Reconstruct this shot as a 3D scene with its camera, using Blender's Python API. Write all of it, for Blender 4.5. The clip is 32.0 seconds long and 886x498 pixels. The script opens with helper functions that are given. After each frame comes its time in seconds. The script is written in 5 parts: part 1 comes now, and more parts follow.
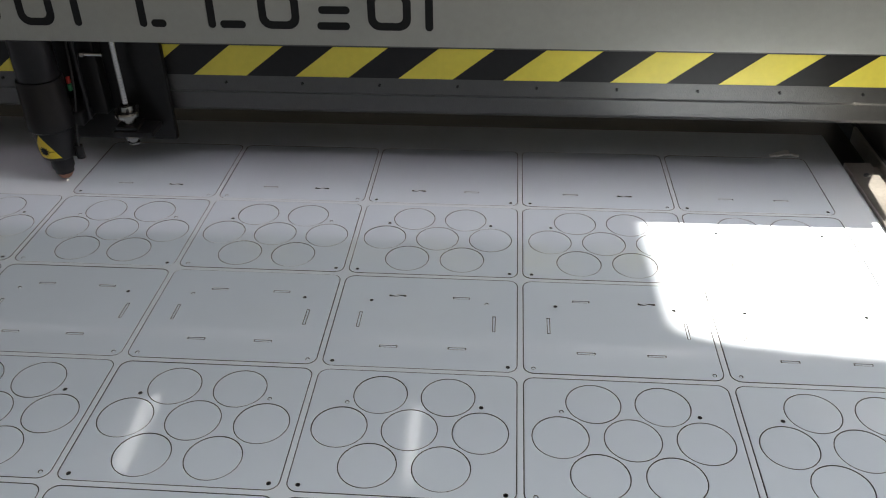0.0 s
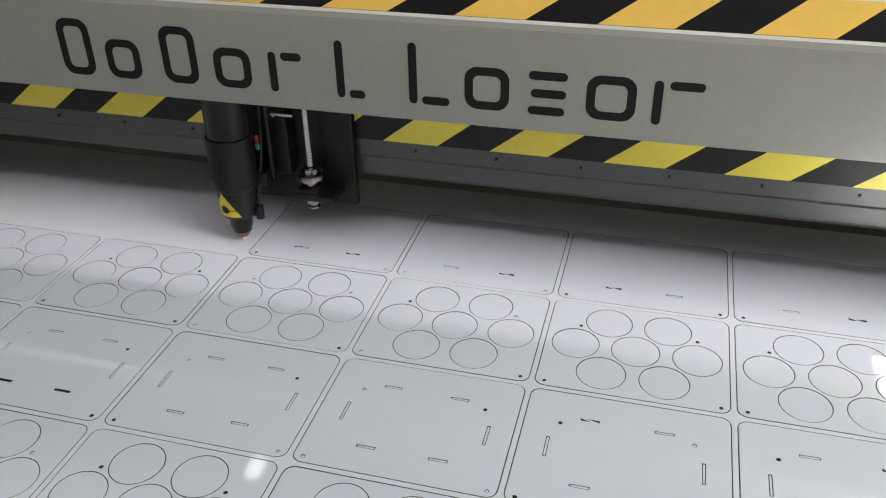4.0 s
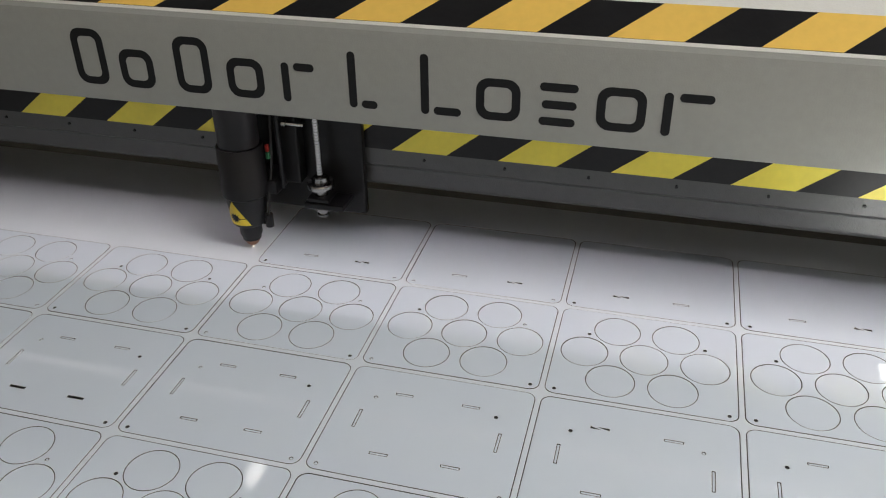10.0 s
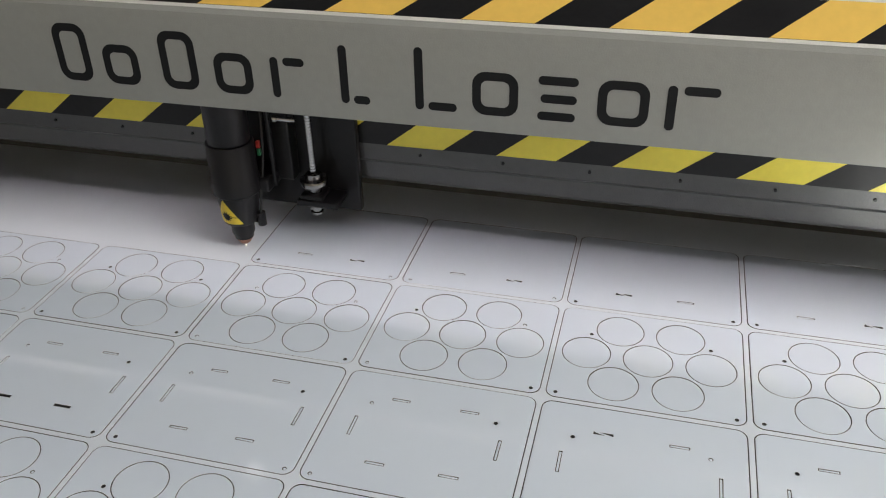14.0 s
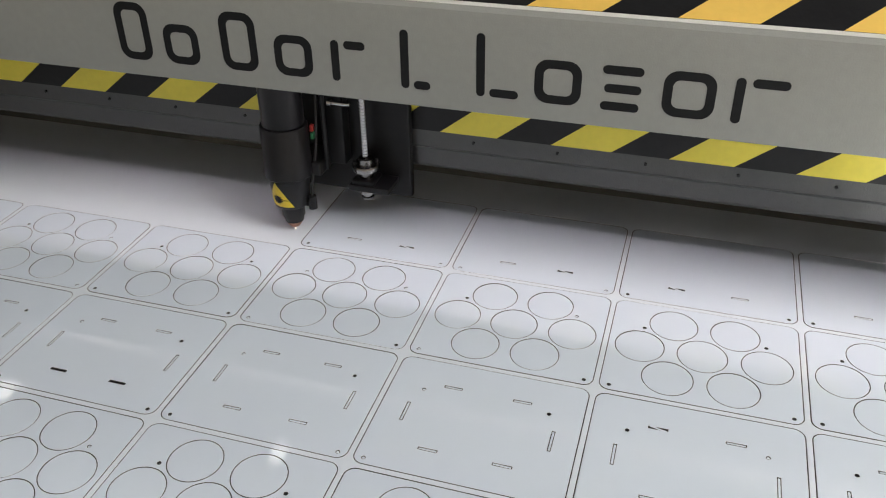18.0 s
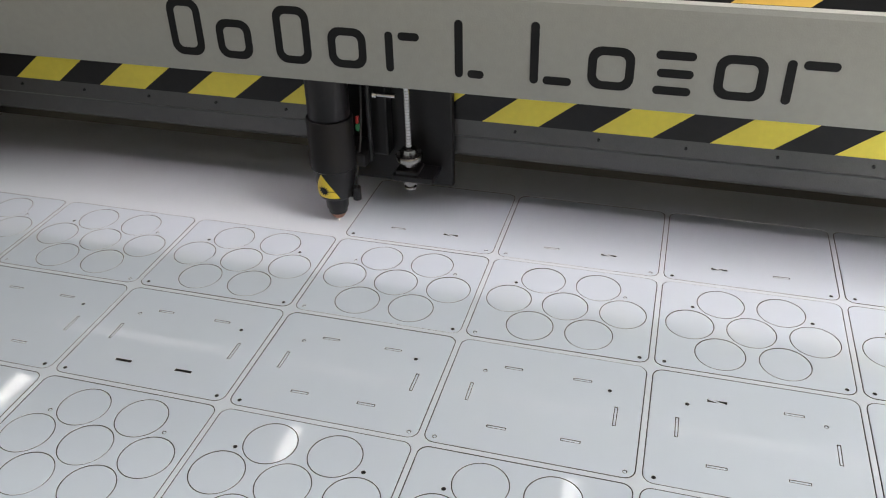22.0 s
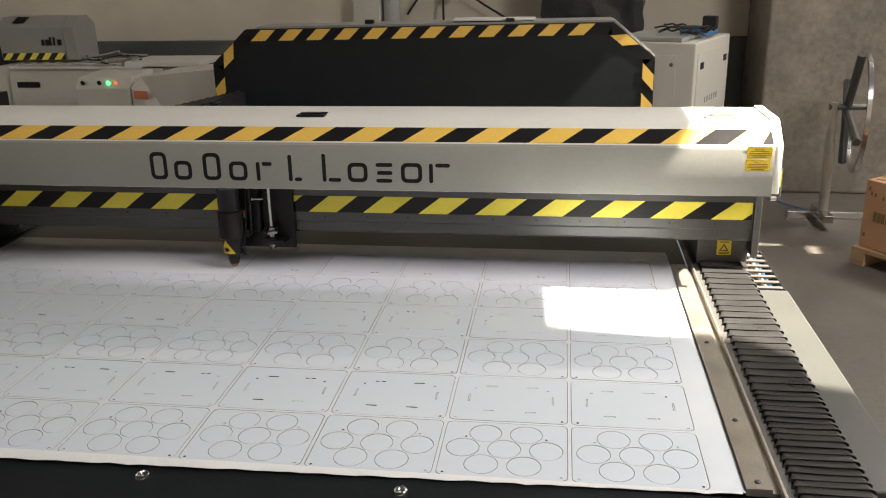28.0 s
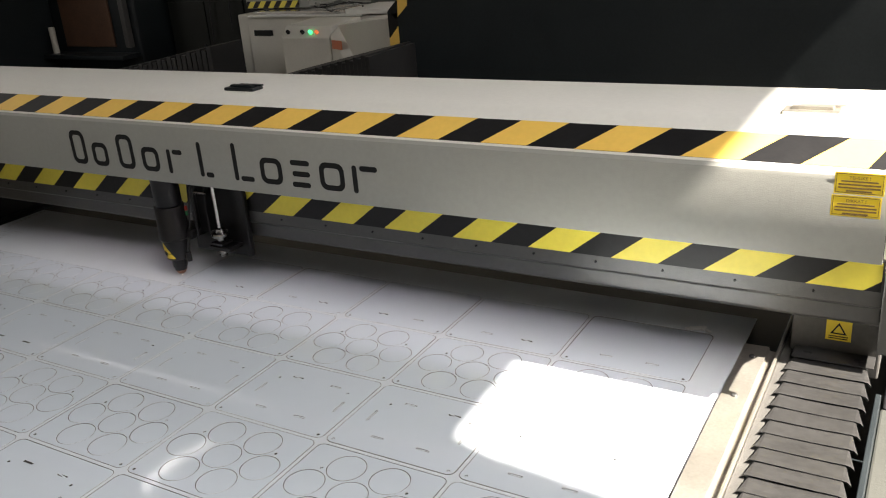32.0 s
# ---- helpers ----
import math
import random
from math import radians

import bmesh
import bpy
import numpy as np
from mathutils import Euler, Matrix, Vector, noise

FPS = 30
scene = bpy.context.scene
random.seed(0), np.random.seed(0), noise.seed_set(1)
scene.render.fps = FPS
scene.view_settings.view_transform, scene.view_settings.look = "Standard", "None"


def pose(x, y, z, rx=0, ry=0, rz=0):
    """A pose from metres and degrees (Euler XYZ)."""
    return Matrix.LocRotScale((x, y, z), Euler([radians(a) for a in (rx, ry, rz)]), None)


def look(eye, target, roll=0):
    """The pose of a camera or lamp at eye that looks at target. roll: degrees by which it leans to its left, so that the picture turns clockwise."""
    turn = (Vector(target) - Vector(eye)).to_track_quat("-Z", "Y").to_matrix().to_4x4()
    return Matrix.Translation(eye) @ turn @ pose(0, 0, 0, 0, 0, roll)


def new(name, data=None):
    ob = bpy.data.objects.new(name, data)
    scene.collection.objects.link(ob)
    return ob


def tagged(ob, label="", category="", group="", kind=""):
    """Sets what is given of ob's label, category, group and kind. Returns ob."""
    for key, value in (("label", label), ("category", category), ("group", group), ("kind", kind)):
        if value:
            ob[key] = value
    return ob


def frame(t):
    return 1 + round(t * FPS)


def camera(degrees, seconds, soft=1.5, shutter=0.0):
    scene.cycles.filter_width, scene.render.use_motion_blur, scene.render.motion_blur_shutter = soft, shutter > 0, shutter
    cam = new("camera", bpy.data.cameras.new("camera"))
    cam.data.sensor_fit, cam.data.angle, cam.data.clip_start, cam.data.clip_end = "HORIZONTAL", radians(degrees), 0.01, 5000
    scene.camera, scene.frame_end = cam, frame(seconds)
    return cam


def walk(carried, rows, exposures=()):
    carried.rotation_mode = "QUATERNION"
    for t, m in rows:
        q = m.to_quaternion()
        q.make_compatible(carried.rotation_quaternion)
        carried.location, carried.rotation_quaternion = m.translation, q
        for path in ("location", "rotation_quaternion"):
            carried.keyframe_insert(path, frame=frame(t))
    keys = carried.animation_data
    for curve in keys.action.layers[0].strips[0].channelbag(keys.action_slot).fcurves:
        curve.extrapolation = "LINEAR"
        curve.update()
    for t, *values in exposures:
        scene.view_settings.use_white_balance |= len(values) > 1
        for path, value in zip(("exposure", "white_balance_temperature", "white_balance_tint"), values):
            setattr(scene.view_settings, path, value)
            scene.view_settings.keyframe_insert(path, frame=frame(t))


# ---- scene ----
cam = camera(54.6, 32.0, soft=1.1)
PATH = [
    (0, (-0.027, -1.144, 0.676), (-0.162, 0.520, -0.426), -0.7),
    (0.5, (-0.031, -1.142, 0.674), (-0.175, 0.523, -0.426), -0.6),
    (1, (-0.043, -1.133, 0.683), (-0.209, 0.530, -0.415), 0.2),
    (1.5, (-0.078, -1.079, 0.691), (-0.288, 0.589, -0.392), 1),
    (2, (-0.099, -1.013, 0.699), (-0.403, 0.650, -0.370), 0.6),
    (2.5, (-0.119, -0.961, 0.697), (-0.535, 0.686, -0.359), -0.1),
    (3, (-0.125, -1.006, 0.694), (-0.588, 0.625, -0.367), -0.8),
    (3.5, (-0.121, -1.003, 0.700), (-0.587, 0.630, -0.356), -1.2),
    (4, (-0.123, -0.997, 0.697), (-0.580, 0.641, -0.355), -1.1),
    (4.5, (-0.123, -0.996, 0.696), (-0.573, 0.643, -0.359), -1.1),
    (6.5, (-0.126, -0.996, 0.701), (-0.569, 0.642, -0.358), -1.1),
    (7, (-0.126, -1.081, 0.705), (-0.569, 0.561, -0.347), -1.2),
    (7.5, (-0.125, -1.159, 0.704), (-0.564, 0.488, -0.343), -1.1),
    (8, (-0.126, -1.163, 0.707), (-0.566, 0.485, -0.337), -1.1),
    (8.5, (-0.127, -1.170, 0.706), (-0.572, 0.483, -0.328), -1.1),
    (9, (-0.133, -1.162, 0.706), (-0.577, 0.493, -0.325), -0.8),
    (9.5, (-0.138, -1.083, 0.704), (-0.587, 0.569, -0.330), -0.7),
    (10, (-0.138, -1.009, 0.705), (-0.590, 0.640, -0.334), -0.8),
    (10.5, (-0.138, -0.995, 0.704), (-0.587, 0.649, -0.342), -0.9),
    (11, (-0.138, -1.033, 0.705), (-0.588, 0.609, -0.346), -1),
    (11.5, (-0.136, -1.034, 0.703), (-0.583, 0.609, -0.346), -1.2),
    (12, (-0.135, -1.031, 0.707), (-0.581, 0.614, -0.340), -1.3),
    (12.5, (-0.141, -1.031, 0.706), (-0.585, 0.614, -0.341), -1.1),
    (13, (-0.143, -0.990, 0.705), (-0.584, 0.651, -0.350), -1.2),
    (13.5, (-0.140, -0.984, 0.706), (-0.587, 0.652, -0.355), -1.5),
    (14, (-0.143, -0.969, 0.702), (-0.593, 0.661, -0.366), -1.4),
    (14.5, (-0.146, -1.042, 0.700), (-0.600, 0.584, -0.372), -1.3),
    (16.5, (-0.152, -1.155, 0.703), (-0.616, 0.469, -0.368), -1.3),
    (17, (-0.159, -1.106, 0.702), (-0.633, 0.513, -0.373), -1.2),
    (17.5, (-0.174, -1.034, 0.698), (-0.659, 0.579, -0.381), -0.9),
    (18, (-0.181, -0.977, 0.697), (-0.682, 0.626, -0.389), -0.8),
    (18.5, (-0.182, -1.015, 0.700), (-0.697, 0.584, -0.385), -1),
    (19, (-0.184, -1.019, 0.699), (-0.706, 0.582, -0.381), -1.1),
    (19.5, (-0.184, -1.027, 0.699), (-0.703, 0.575, -0.380), -1),
    (20, (-0.191, -1.034, 0.703), (-0.704, 0.568, -0.378), -0.9),
    (20.5, (-0.203, -1.028, 0.697), (-0.702, 0.578, -0.386), -0.7),
    (21, (-0.219, -0.998, 0.695), (-0.699, 0.610, -0.394), -0.7),
    (21.5, (-0.239, -1.000, 0.694), (-0.710, 0.610, -0.394), -1),
    (22, (-0.257, -1.032, 0.697), (-0.726, 0.580, -0.390), -1.4),
    (22.5, (-0.239, -1.117, 0.717), (-0.753, 0.491, -0.354), -1),
    (23, (-0.189, -1.190, 0.715), (-0.796, 0.407, -0.325), -0.6),
    (23.5, (-0.177, -1.188, 0.708), (-0.834, 0.396, -0.322), -1.7),
    (24, (-0.210, -1.186, 0.714), (-0.854, 0.406, -0.312), -2.6),
    (24.5, (-0.237, -1.189, 0.724), (-0.843, 0.421, -0.296), -2.1),
    (26.5, (-0.066, -1.593, 0.788), (-0.608, 0.127, -0.077), -1.7),
    (27, (0.073, -1.836, 0.804), (-0.397, -0.064, 0.006), -0.9),
    (27.5, (0.123, -2.069, 0.846), (-0.222, -0.231, 0.138), -0.5),
    (28, (0.210, -2.247, 0.863), (-0.056, -0.372, 0.219), -1.2),
    (28.5, (0.345, -2.367, 0.854), (0.048, -0.485, 0.246), -1.2),
    (29, (0.368, -2.350, 0.848), (0.005, -0.480, 0.239), -1.9),
    (29.5, (0.438, -2.210, 0.835), (0.003, -0.359, 0.218), -1.9),
    (30, (0.577, -2.043, 0.833), (0.061, -0.215, 0.208), -0.2),
    (30.5, (0.626, -1.931, 0.825), (0.082, -0.118, 0.179), -1.5),
    (31, (0.658, -1.764, 0.832), (0.075, 0.030, 0.168), -3.1),
    (31.5, (0.737, -1.519, 0.826), (-0.026, 0.197, 0.137), -2.9),
    (32, (0.789, -1.263, 0.762), (-0.179, 0.329, 0.033), -4.6),
]
walk(cam, [(t, look(eye, target, roll)) for t, eye, target, roll in PATH],
     exposures=[(0, 2.53, 6400, 10), (1, 2.47, 6400, 10), (2, 2.78, 6500, 10), (3.5, 3.34, 6580, 10), (7, 3.34, 6580, 10), (8, 3.17, 6580, 10), (10, 3.20, 6580, 10), (14, 3.28, 6580, 10), (17, 3.29, 6580, 10), (18, 3.46, 6580, 10), (20, 3.41, 6580, 10), (24.5, 3.55, 6600, 10), (27, 3.17, 6850, 12), (28.5, 3.31, 7020, 12), (30, 3.45, 6950, 13), (32, 2.99, 6700, 11)])

# ---- world, sun, large lights ----
# z = 0 is the top of the cutting table's sheet; the workshop floor lies below it.
FLOOR = -0.87
CEIL = 3.8
ROOF_WATTS = (0.1, 0.3, 32, 25, 0.8)
WEST_FILL_WATTS = 3.2
STRIP_WATTS, LAMP_EMIT = 0.097, 1.1
SUN_DIR = Vector((-0.84, 0.03, -1.0)).normalized()

world = bpy.data.worlds.new("sky")
world.use_nodes = True
scene.world = world
wn = world.node_tree.nodes
sky = wn.new("ShaderNodeTexSky")
sky.sky_type = "NISHITA"
sky.sun_disc = False
sky.sun_elevation = math.asin(-SUN_DIR.z)
sky.sun_rotation = math.atan2(-SUN_DIR.x, -SUN_DIR.y)
wn["Background"].inputs["Strength"].default_value = 0.05
world.node_tree.links.new(sky.outputs[0], wn["Background"].inputs["Color"])

sun_data = bpy.data.lights.new("sun", "SUN")
sun_data.energy = 5.0
sun_data.angle = radians(0.5)
sun_data.color = (1.0, 0.93, 0.82)
sun = new("sun", sun_data)
sun.rotation_mode = "QUATERNION"
sun.rotation_quaternion = SUN_DIR.to_track_quat("-Z", "Y")
sun.location = (6, 0, 8)


def area_lamp(name, m, sx, sy, watts, color):
    d = bpy.data.lights.new(name, "AREA")
    d.shape, d.size, d.size_y, d.energy, d.color = "RECTANGLE", sx, sy, watts, color
    ob = new(name, d)
    ob.matrix_world = m
    return ob


# fill lamps added under the roof; these sources are made up
ROOF_FILLS = [(-4.6, -2.6, -2.5, -0.8), (-1.6, 0.4, -2.5, -0.8), (2.6, 4.0, -2.5, -0.78), (3.4, 4.8, 3.3, 4.8), (-6.9, -5.6, -0.9, 0.9)]
for (x0, x1, y0, y1), watts in zip(ROOF_FILLS, ROOF_WATTS):
    area_lamp("roof_fill", look(((x0 + x1) / 2, (y0 + y1) / 2, CEIL - 0.02), ((x0 + x1) / 2, (y0 + y1) / 2, 0)), x1 - x0, y1 - y0, watts, (1.0, 0.985, 0.965))
# fill lamp in an unseen window added to the west wall
WINDOW = (0.3, 2.6, 0.35, 1.95)
area_lamp("window_fill", look((-7.22, 1.45, 1.15), (0.0, 1.45, 1.15)), 2.3, 1.6, WEST_FILL_WATTS, (1.0, 0.985, 0.965))
# the strip lamp under the gantry's cover
area_lamp("strip_light", look((-0.33, 0.01, 0.291), (-0.33, 0.0101, 0.0)), 1.9, 0.0012, STRIP_WATTS, (1.0, 0.87, 0.93))


# ---- materials ----
def mat(name, color, rough=0.5, metal=0.0, var=0.12, scale=6.0, fine=90.0, bump=0.0, bump_scale=300.0, rough_var=0.1,
        stain=None, stain_amount=0.0, stain_scale=2.0, spec=0.5, per_object=0.0, emit=0.0, coat=0.0):
    m = bpy.data.materials.new(name)
    m.use_nodes = True
    nt = m.node_tree
    n, l = nt.nodes, nt.links
    b = n["Principled BSDF"]
    tc = n.new("ShaderNodeTexCoord")

    def noise_node(s, detail=4.0):
        t = n.new("ShaderNodeTexNoise")
        t.inputs["Scale"].default_value = s
        t.inputs["Detail"].default_value = detail
        l.new(tc.outputs["Object"], t.inputs["Vector"])
        return t

    big, small = noise_node(scale), noise_node(fine, 2.0)
    add = n.new("ShaderNodeMath")
    add.operation = "ADD"
    l.new(big.outputs["Fac"], add.inputs[0])
    l.new(small.outputs["Fac"], add.inputs[1])
    ramp = n.new("ShaderNodeMapRange")
    ramp.inputs["From Min"].default_value, ramp.inputs["From Max"].default_value = 0.6, 1.4
    ramp.inputs["To Min"].default_value, ramp.inputs["To Max"].default_value = 1 - var, 1 + var
    l.new(add.outputs[0], ramp.inputs["Value"])
    mul = n.new("ShaderNodeVectorMath")
    mul.operation = "SCALE"
    mul.inputs[0].default_value = color
    l.new(ramp.outputs[0], mul.inputs["Scale"])
    out = mul.outputs[0]
    if per_object:
        oi = n.new("ShaderNodeObjectInfo")
        r2 = n.new("ShaderNodeMapRange")
        r2.inputs["To Min"].default_value, r2.inputs["To Max"].default_value = 1 - per_object, 1 + per_object
        l.new(oi.outputs["Random"], r2.inputs["Value"])
        m2 = n.new("ShaderNodeVectorMath")
        m2.operation = "SCALE"
        l.new(out, m2.inputs[0])
        l.new(r2.outputs[0], m2.inputs["Scale"])
        out = m2.outputs[0]
    if stain:
        s = noise_node(stain_scale, 6.0)
        r = n.new("ShaderNodeMapRange")
        r.inputs["From Min"].default_value, r.inputs["From Max"].default_value = 0.5, 0.7
        r.inputs["To Max"].default_value = stain_amount
        l.new(s.outputs["Fac"], r.inputs["Value"])
        mx = n.new("ShaderNodeMix")
        mx.data_type = "RGBA"
        l.new(r.outputs[0], mx.inputs["Factor"])
        l.new(out, mx.inputs["A"])
        mx.inputs["B"].default_value = (*stain, 1)
        out = mx.outputs["Result"]
    l.new(out, b.inputs["Base Color"])
    rr = n.new("ShaderNodeMapRange")
    rr.inputs["From Min"].default_value, rr.inputs["From Max"].default_value = 0.3, 0.7
    rr.inputs["To Min"].default_value, rr.inputs["To Max"].default_value = max(rough * (1 - rough_var), 0.01), min(rough * (1 + rough_var), 1)
    l.new(big.outputs["Fac"], rr.inputs["Value"])
    l.new(rr.outputs[0], b.inputs["Roughness"])
    b.inputs["Metallic"].default_value = metal
    b.inputs["Specular IOR Level"].default_value = spec
    b.inputs["Coat Weight"].default_value = coat
    if bump:
        bn = noise_node(bump_scale, 3.0)
        bp = n.new("ShaderNodeBump")
        bp.inputs["Strength"].default_value = bump
        bp.inputs["Distance"].default_value = 0.002
        l.new(bn.outputs["Fac"], bp.inputs["Height"])
        l.new(bp.outputs[0], b.inputs["Normal"])
    if emit:
        b.inputs["Emission Color"].default_value = (*color, 1)
        b.inputs["Emission Strength"].default_value = emit
    return m


ACRYLIC = mat("white_acrylic", (0.667, 0.73, 0.805), 0.06, var=0.012, scale=3, fine=30, rough_var=0.2, per_object=0.008, spec=0.5)
# dark colour on the white cut walls paints the shade inside the kerfs
KERF_SHADE = mat("kerf_shade", (0.06, 0.056, 0.054), 0.6, var=0.3, scale=40)
WEB_WHITE = mat("white_film_covered_acrylic", (0.715, 0.765, 0.82), 0.09, var=0.015, scale=3, fine=30)
CUT_RIM = mat("melted_acrylic_rim", (0.74, 0.775, 0.81), 0.3, var=0.03, scale=30)
ACRYLIC_EDGE = mat("cut_acrylic", (0.78, 0.79, 0.8), 0.3, var=0.02)
PAINT_GREY = mat("grey_powder_coat", (0.305, 0.308, 0.284), 0.4, var=0.05, scale=5, bump=0.2, bump_scale=500)
PAINT_WHITE = mat("white_powder_coat", (0.72, 0.71, 0.67), 0.4, var=0.04, scale=4, bump=0.25, bump_scale=420)
PAINT_OLD = mat("cream_powder_coat", (0.62, 0.6, 0.54), 0.45, var=0.06, scale=3, bump=0.15, stain=(0.35, 0.33, 0.29), stain_amount=0.25)
BLACK_PAINT = mat("black_powder_coat", (0.0125, 0.0165, 0.019), 0.45, var=0.2, scale=8, bump=0.3, bump_scale=350, spec=0.35)
RAIL_PAINT = mat("blue_black_rail_paint", (0.0085, 0.011, 0.0125), 0.5, var=0.25, scale=7, bump=0.25, bump_scale=300, spec=0.28)
DARK_STEEL = mat("dark_textured_steel", (0.104, 0.1045, 0.104), 0.32, metal=0.6, var=0.07, scale=6, bump=0.3, bump_scale=420)
BED_BLACK = mat("black_table_steel", (0.012, 0.0155, 0.018), 0.33, var=0.25, scale=5, bump=0.1)
SATIN_BLACK = mat("black_anodised_aluminium", (0.01, 0.01, 0.011), 0.36, var=0.15, scale=20, spec=0.3)
RUBBER = mat("black_rubber", (0.015, 0.015, 0.016), 0.6, var=0.2, bump=0.2)
BELLOW = mat("black_bellows_cloth", (0.0265, 0.0262, 0.0262), 0.3, var=0.3, scale=9, bump=0.12, bump_scale=60)
CHAIN_BAR = mat("grey_chain_plastic", (0.085, 0.075, 0.068), 0.35, var=0.15)
FAR_BELLOW = mat("dark_bellows_cloth", (0.014, 0.014, 0.015), 0.5, var=0.25, scale=14)
CARRIAGE = mat("dark_carriage_steel", (0.07, 0.068, 0.065), 0.4, var=0.2, scale=10, bump=0.3, bump_scale=420)
ALU = mat("brushed_aluminium", (0.55, 0.52, 0.47), 0.36, metal=0.85, var=0.12, scale=12, fine=220, stain=(0.3, 0.28, 0.25), stain_amount=0.5, stain_scale=7)
STEEL = mat("bright_steel", (0.62, 0.61, 0.6), 0.22, metal=1.0, var=0.08, scale=30)
STEEL_DIM = mat("dull_steel", (0.3, 0.295, 0.29), 0.22, metal=1.0, var=0.15, scale=40)
HOOD_GREY = mat("dark_grey_hood_paint", (0.3, 0.3, 0.28), 0.45, var=0.06, scale=4)
PRINT_BROWN = mat("brown_print", (0.16, 0.1, 0.035), 0.6, var=0.15)
STRIP_GLOW = mat("strip_lamp_diffuser", (1.0, 0.93, 0.95), 0.5, emit=0.13)
FROSTED = mat("frosted_glass", (0.75, 0.77, 0.78), 0.5, var=0.03)
CHROME = mat("chrome", (0.8, 0.8, 0.8), 0.08, metal=1.0, var=0.03)
BRASS = mat("heat_stained_copper", (0.32, 0.17, 0.12), 0.35, metal=0.8, var=0.3, scale=60)
TAPE_BLACK = mat("black_tape", (0.013, 0.013, 0.014), 0.35, var=0.15, scale=20, bump=0.15, bump_scale=120, spec=0.3)
TAPE_YELLOW = mat("yellow_tape", (0.85, 0.73, 0.09), 0.34, var=0.05, scale=9, bump=0.1, bump_scale=120)
TAPE_ORANGE = mat("amber_tape", (0.85, 0.55, 0.12), 0.36, var=0.05, scale=9, bump=0.1, bump_scale=120)
STICKER = mat("yellow_sticker", (0.75, 0.56, 0.03), 0.35, var=0.05)
PALE_INK = mat("worn_grey_print", (0.3, 0.29, 0.27), 0.6, var=0.2)
INK = mat("black_ink", (0.011, 0.011, 0.012), 0.6, var=0.1, spec=0.2)
RED_INK = mat("red_ink", (0.28, 0.03, 0.025), 0.45, var=0.1)
ORANGE_LABEL = mat("orange_label", (0.62, 0.17, 0.07), 0.5, var=0.08)
BLUE = mat("blue_hose", (0.03, 0.14, 0.33), 0.4, var=0.1)
COVER_GREY = mat("green_grey_paint", (0.043, 0.045, 0.041), 0.45, var=0.08, scale=5, bump=0.25, bump_scale=300, stain=(0.065, 0.065, 0.06), stain_amount=0.3)
CONCRETE = mat("floor_concrete", (0.088, 0.078, 0.065), 0.5, var=0.22, scale=1.6, fine=40, bump=0.25, bump_scale=70, stain=(0.15, 0.136, 0.115), stain_amount=0.5, stain_scale=1.1, rough_var=0.3)
WALL_CREAM = mat("cream_plaster", (0.74, 0.675, 0.565), 0.8, var=0.1, scale=1.5, bump=0.3, bump_scale=60, stain=(0.3, 0.27, 0.23), stain_amount=0.35, stain_scale=0.9)
DARK_GLOSS = mat("dark_dusty_gloss", (0.018, 0.019, 0.017), 0.5, var=0.35, scale=4, stain=(0.045, 0.045, 0.04), stain_amount=0.4, stain_scale=3, spec=0.2)
OLIVE = mat("olive_hose", (0.09, 0.085, 0.035), 0.5, var=0.2)
WALL_DADO = mat("grey_green_dado", (0.11, 0.12, 0.115), 0.5, var=0.2, scale=1.5, bump=0.2, bump_scale=60, stain=(0.2, 0.2, 0.19), stain_amount=0.4)
WALL_RAW = mat("raw_concrete", (0.272, 0.238, 0.197), 0.85, var=0.32, scale=2.2, fine=25, bump=0.5, bump_scale=40, stain=(0.17, 0.15, 0.128), stain_amount=0.75, stain_scale=1.6)
CEILING_MAT = mat("ceiling_paint", (0.150, 0.150, 0.150), 0.8, var=0.1, scale=1)
CARDBOARD = mat("cardboard", (0.42, 0.23, 0.13), 0.8, var=0.1, scale=5, bump=0.15, bump_scale=90)
PALLET = mat("pallet_wood", (0.36, 0.24, 0.13), 0.75, var=0.2, scale=9, bump=0.3)
PLASTIC_WRAP = mat("dark_wrapped_film", (0.035, 0.036, 0.04), 0.15, var=0.4, scale=6, bump=1.0, bump_scale=18)
TUBE_LIGHT = mat("lamp_diffuser", (1.0, 0.98, 0.95), 0.5, emit=LAMP_EMIT)
GREEN_LED = mat("green_lamp", (0.05, 1.0, 0.25), 0.4, emit=0.3)
RED_LED = mat("amber_lamp", (1.0, 0.25, 0.08), 0.4, emit=0.06)
LASER_SPOT = mat("laser_spot", (1.0, 0.9, 0.75), 0.4, emit=0.7)


# ---- mesh helpers ----
def part(name, bm, material, parent=None, label="", smooth=False):
    me = bpy.data.meshes.new(name)
    bm.normal_update()
    bm.to_mesh(me)
    bm.free()
    me.materials.append(material)
    if smooth:
        me.shade_smooth()
        me.set_sharp_from_angle(angle=radians(35))
    ob = new(name, me)
    ob.parent = parent
    if label:
        ob["label"] = label
    return ob


def piece(name, mesh, m, parent):
    ob = new(name, mesh)
    ob.parent = parent
    ob.matrix_basis = m
    return ob


def thing(name, label, category, at=(0, 0, 0), group="", kind=""):
    ob = new(name)
    ob.empty_display_size = 0.05
    ob.location = at
    return tagged(ob, label, category, group, kind)


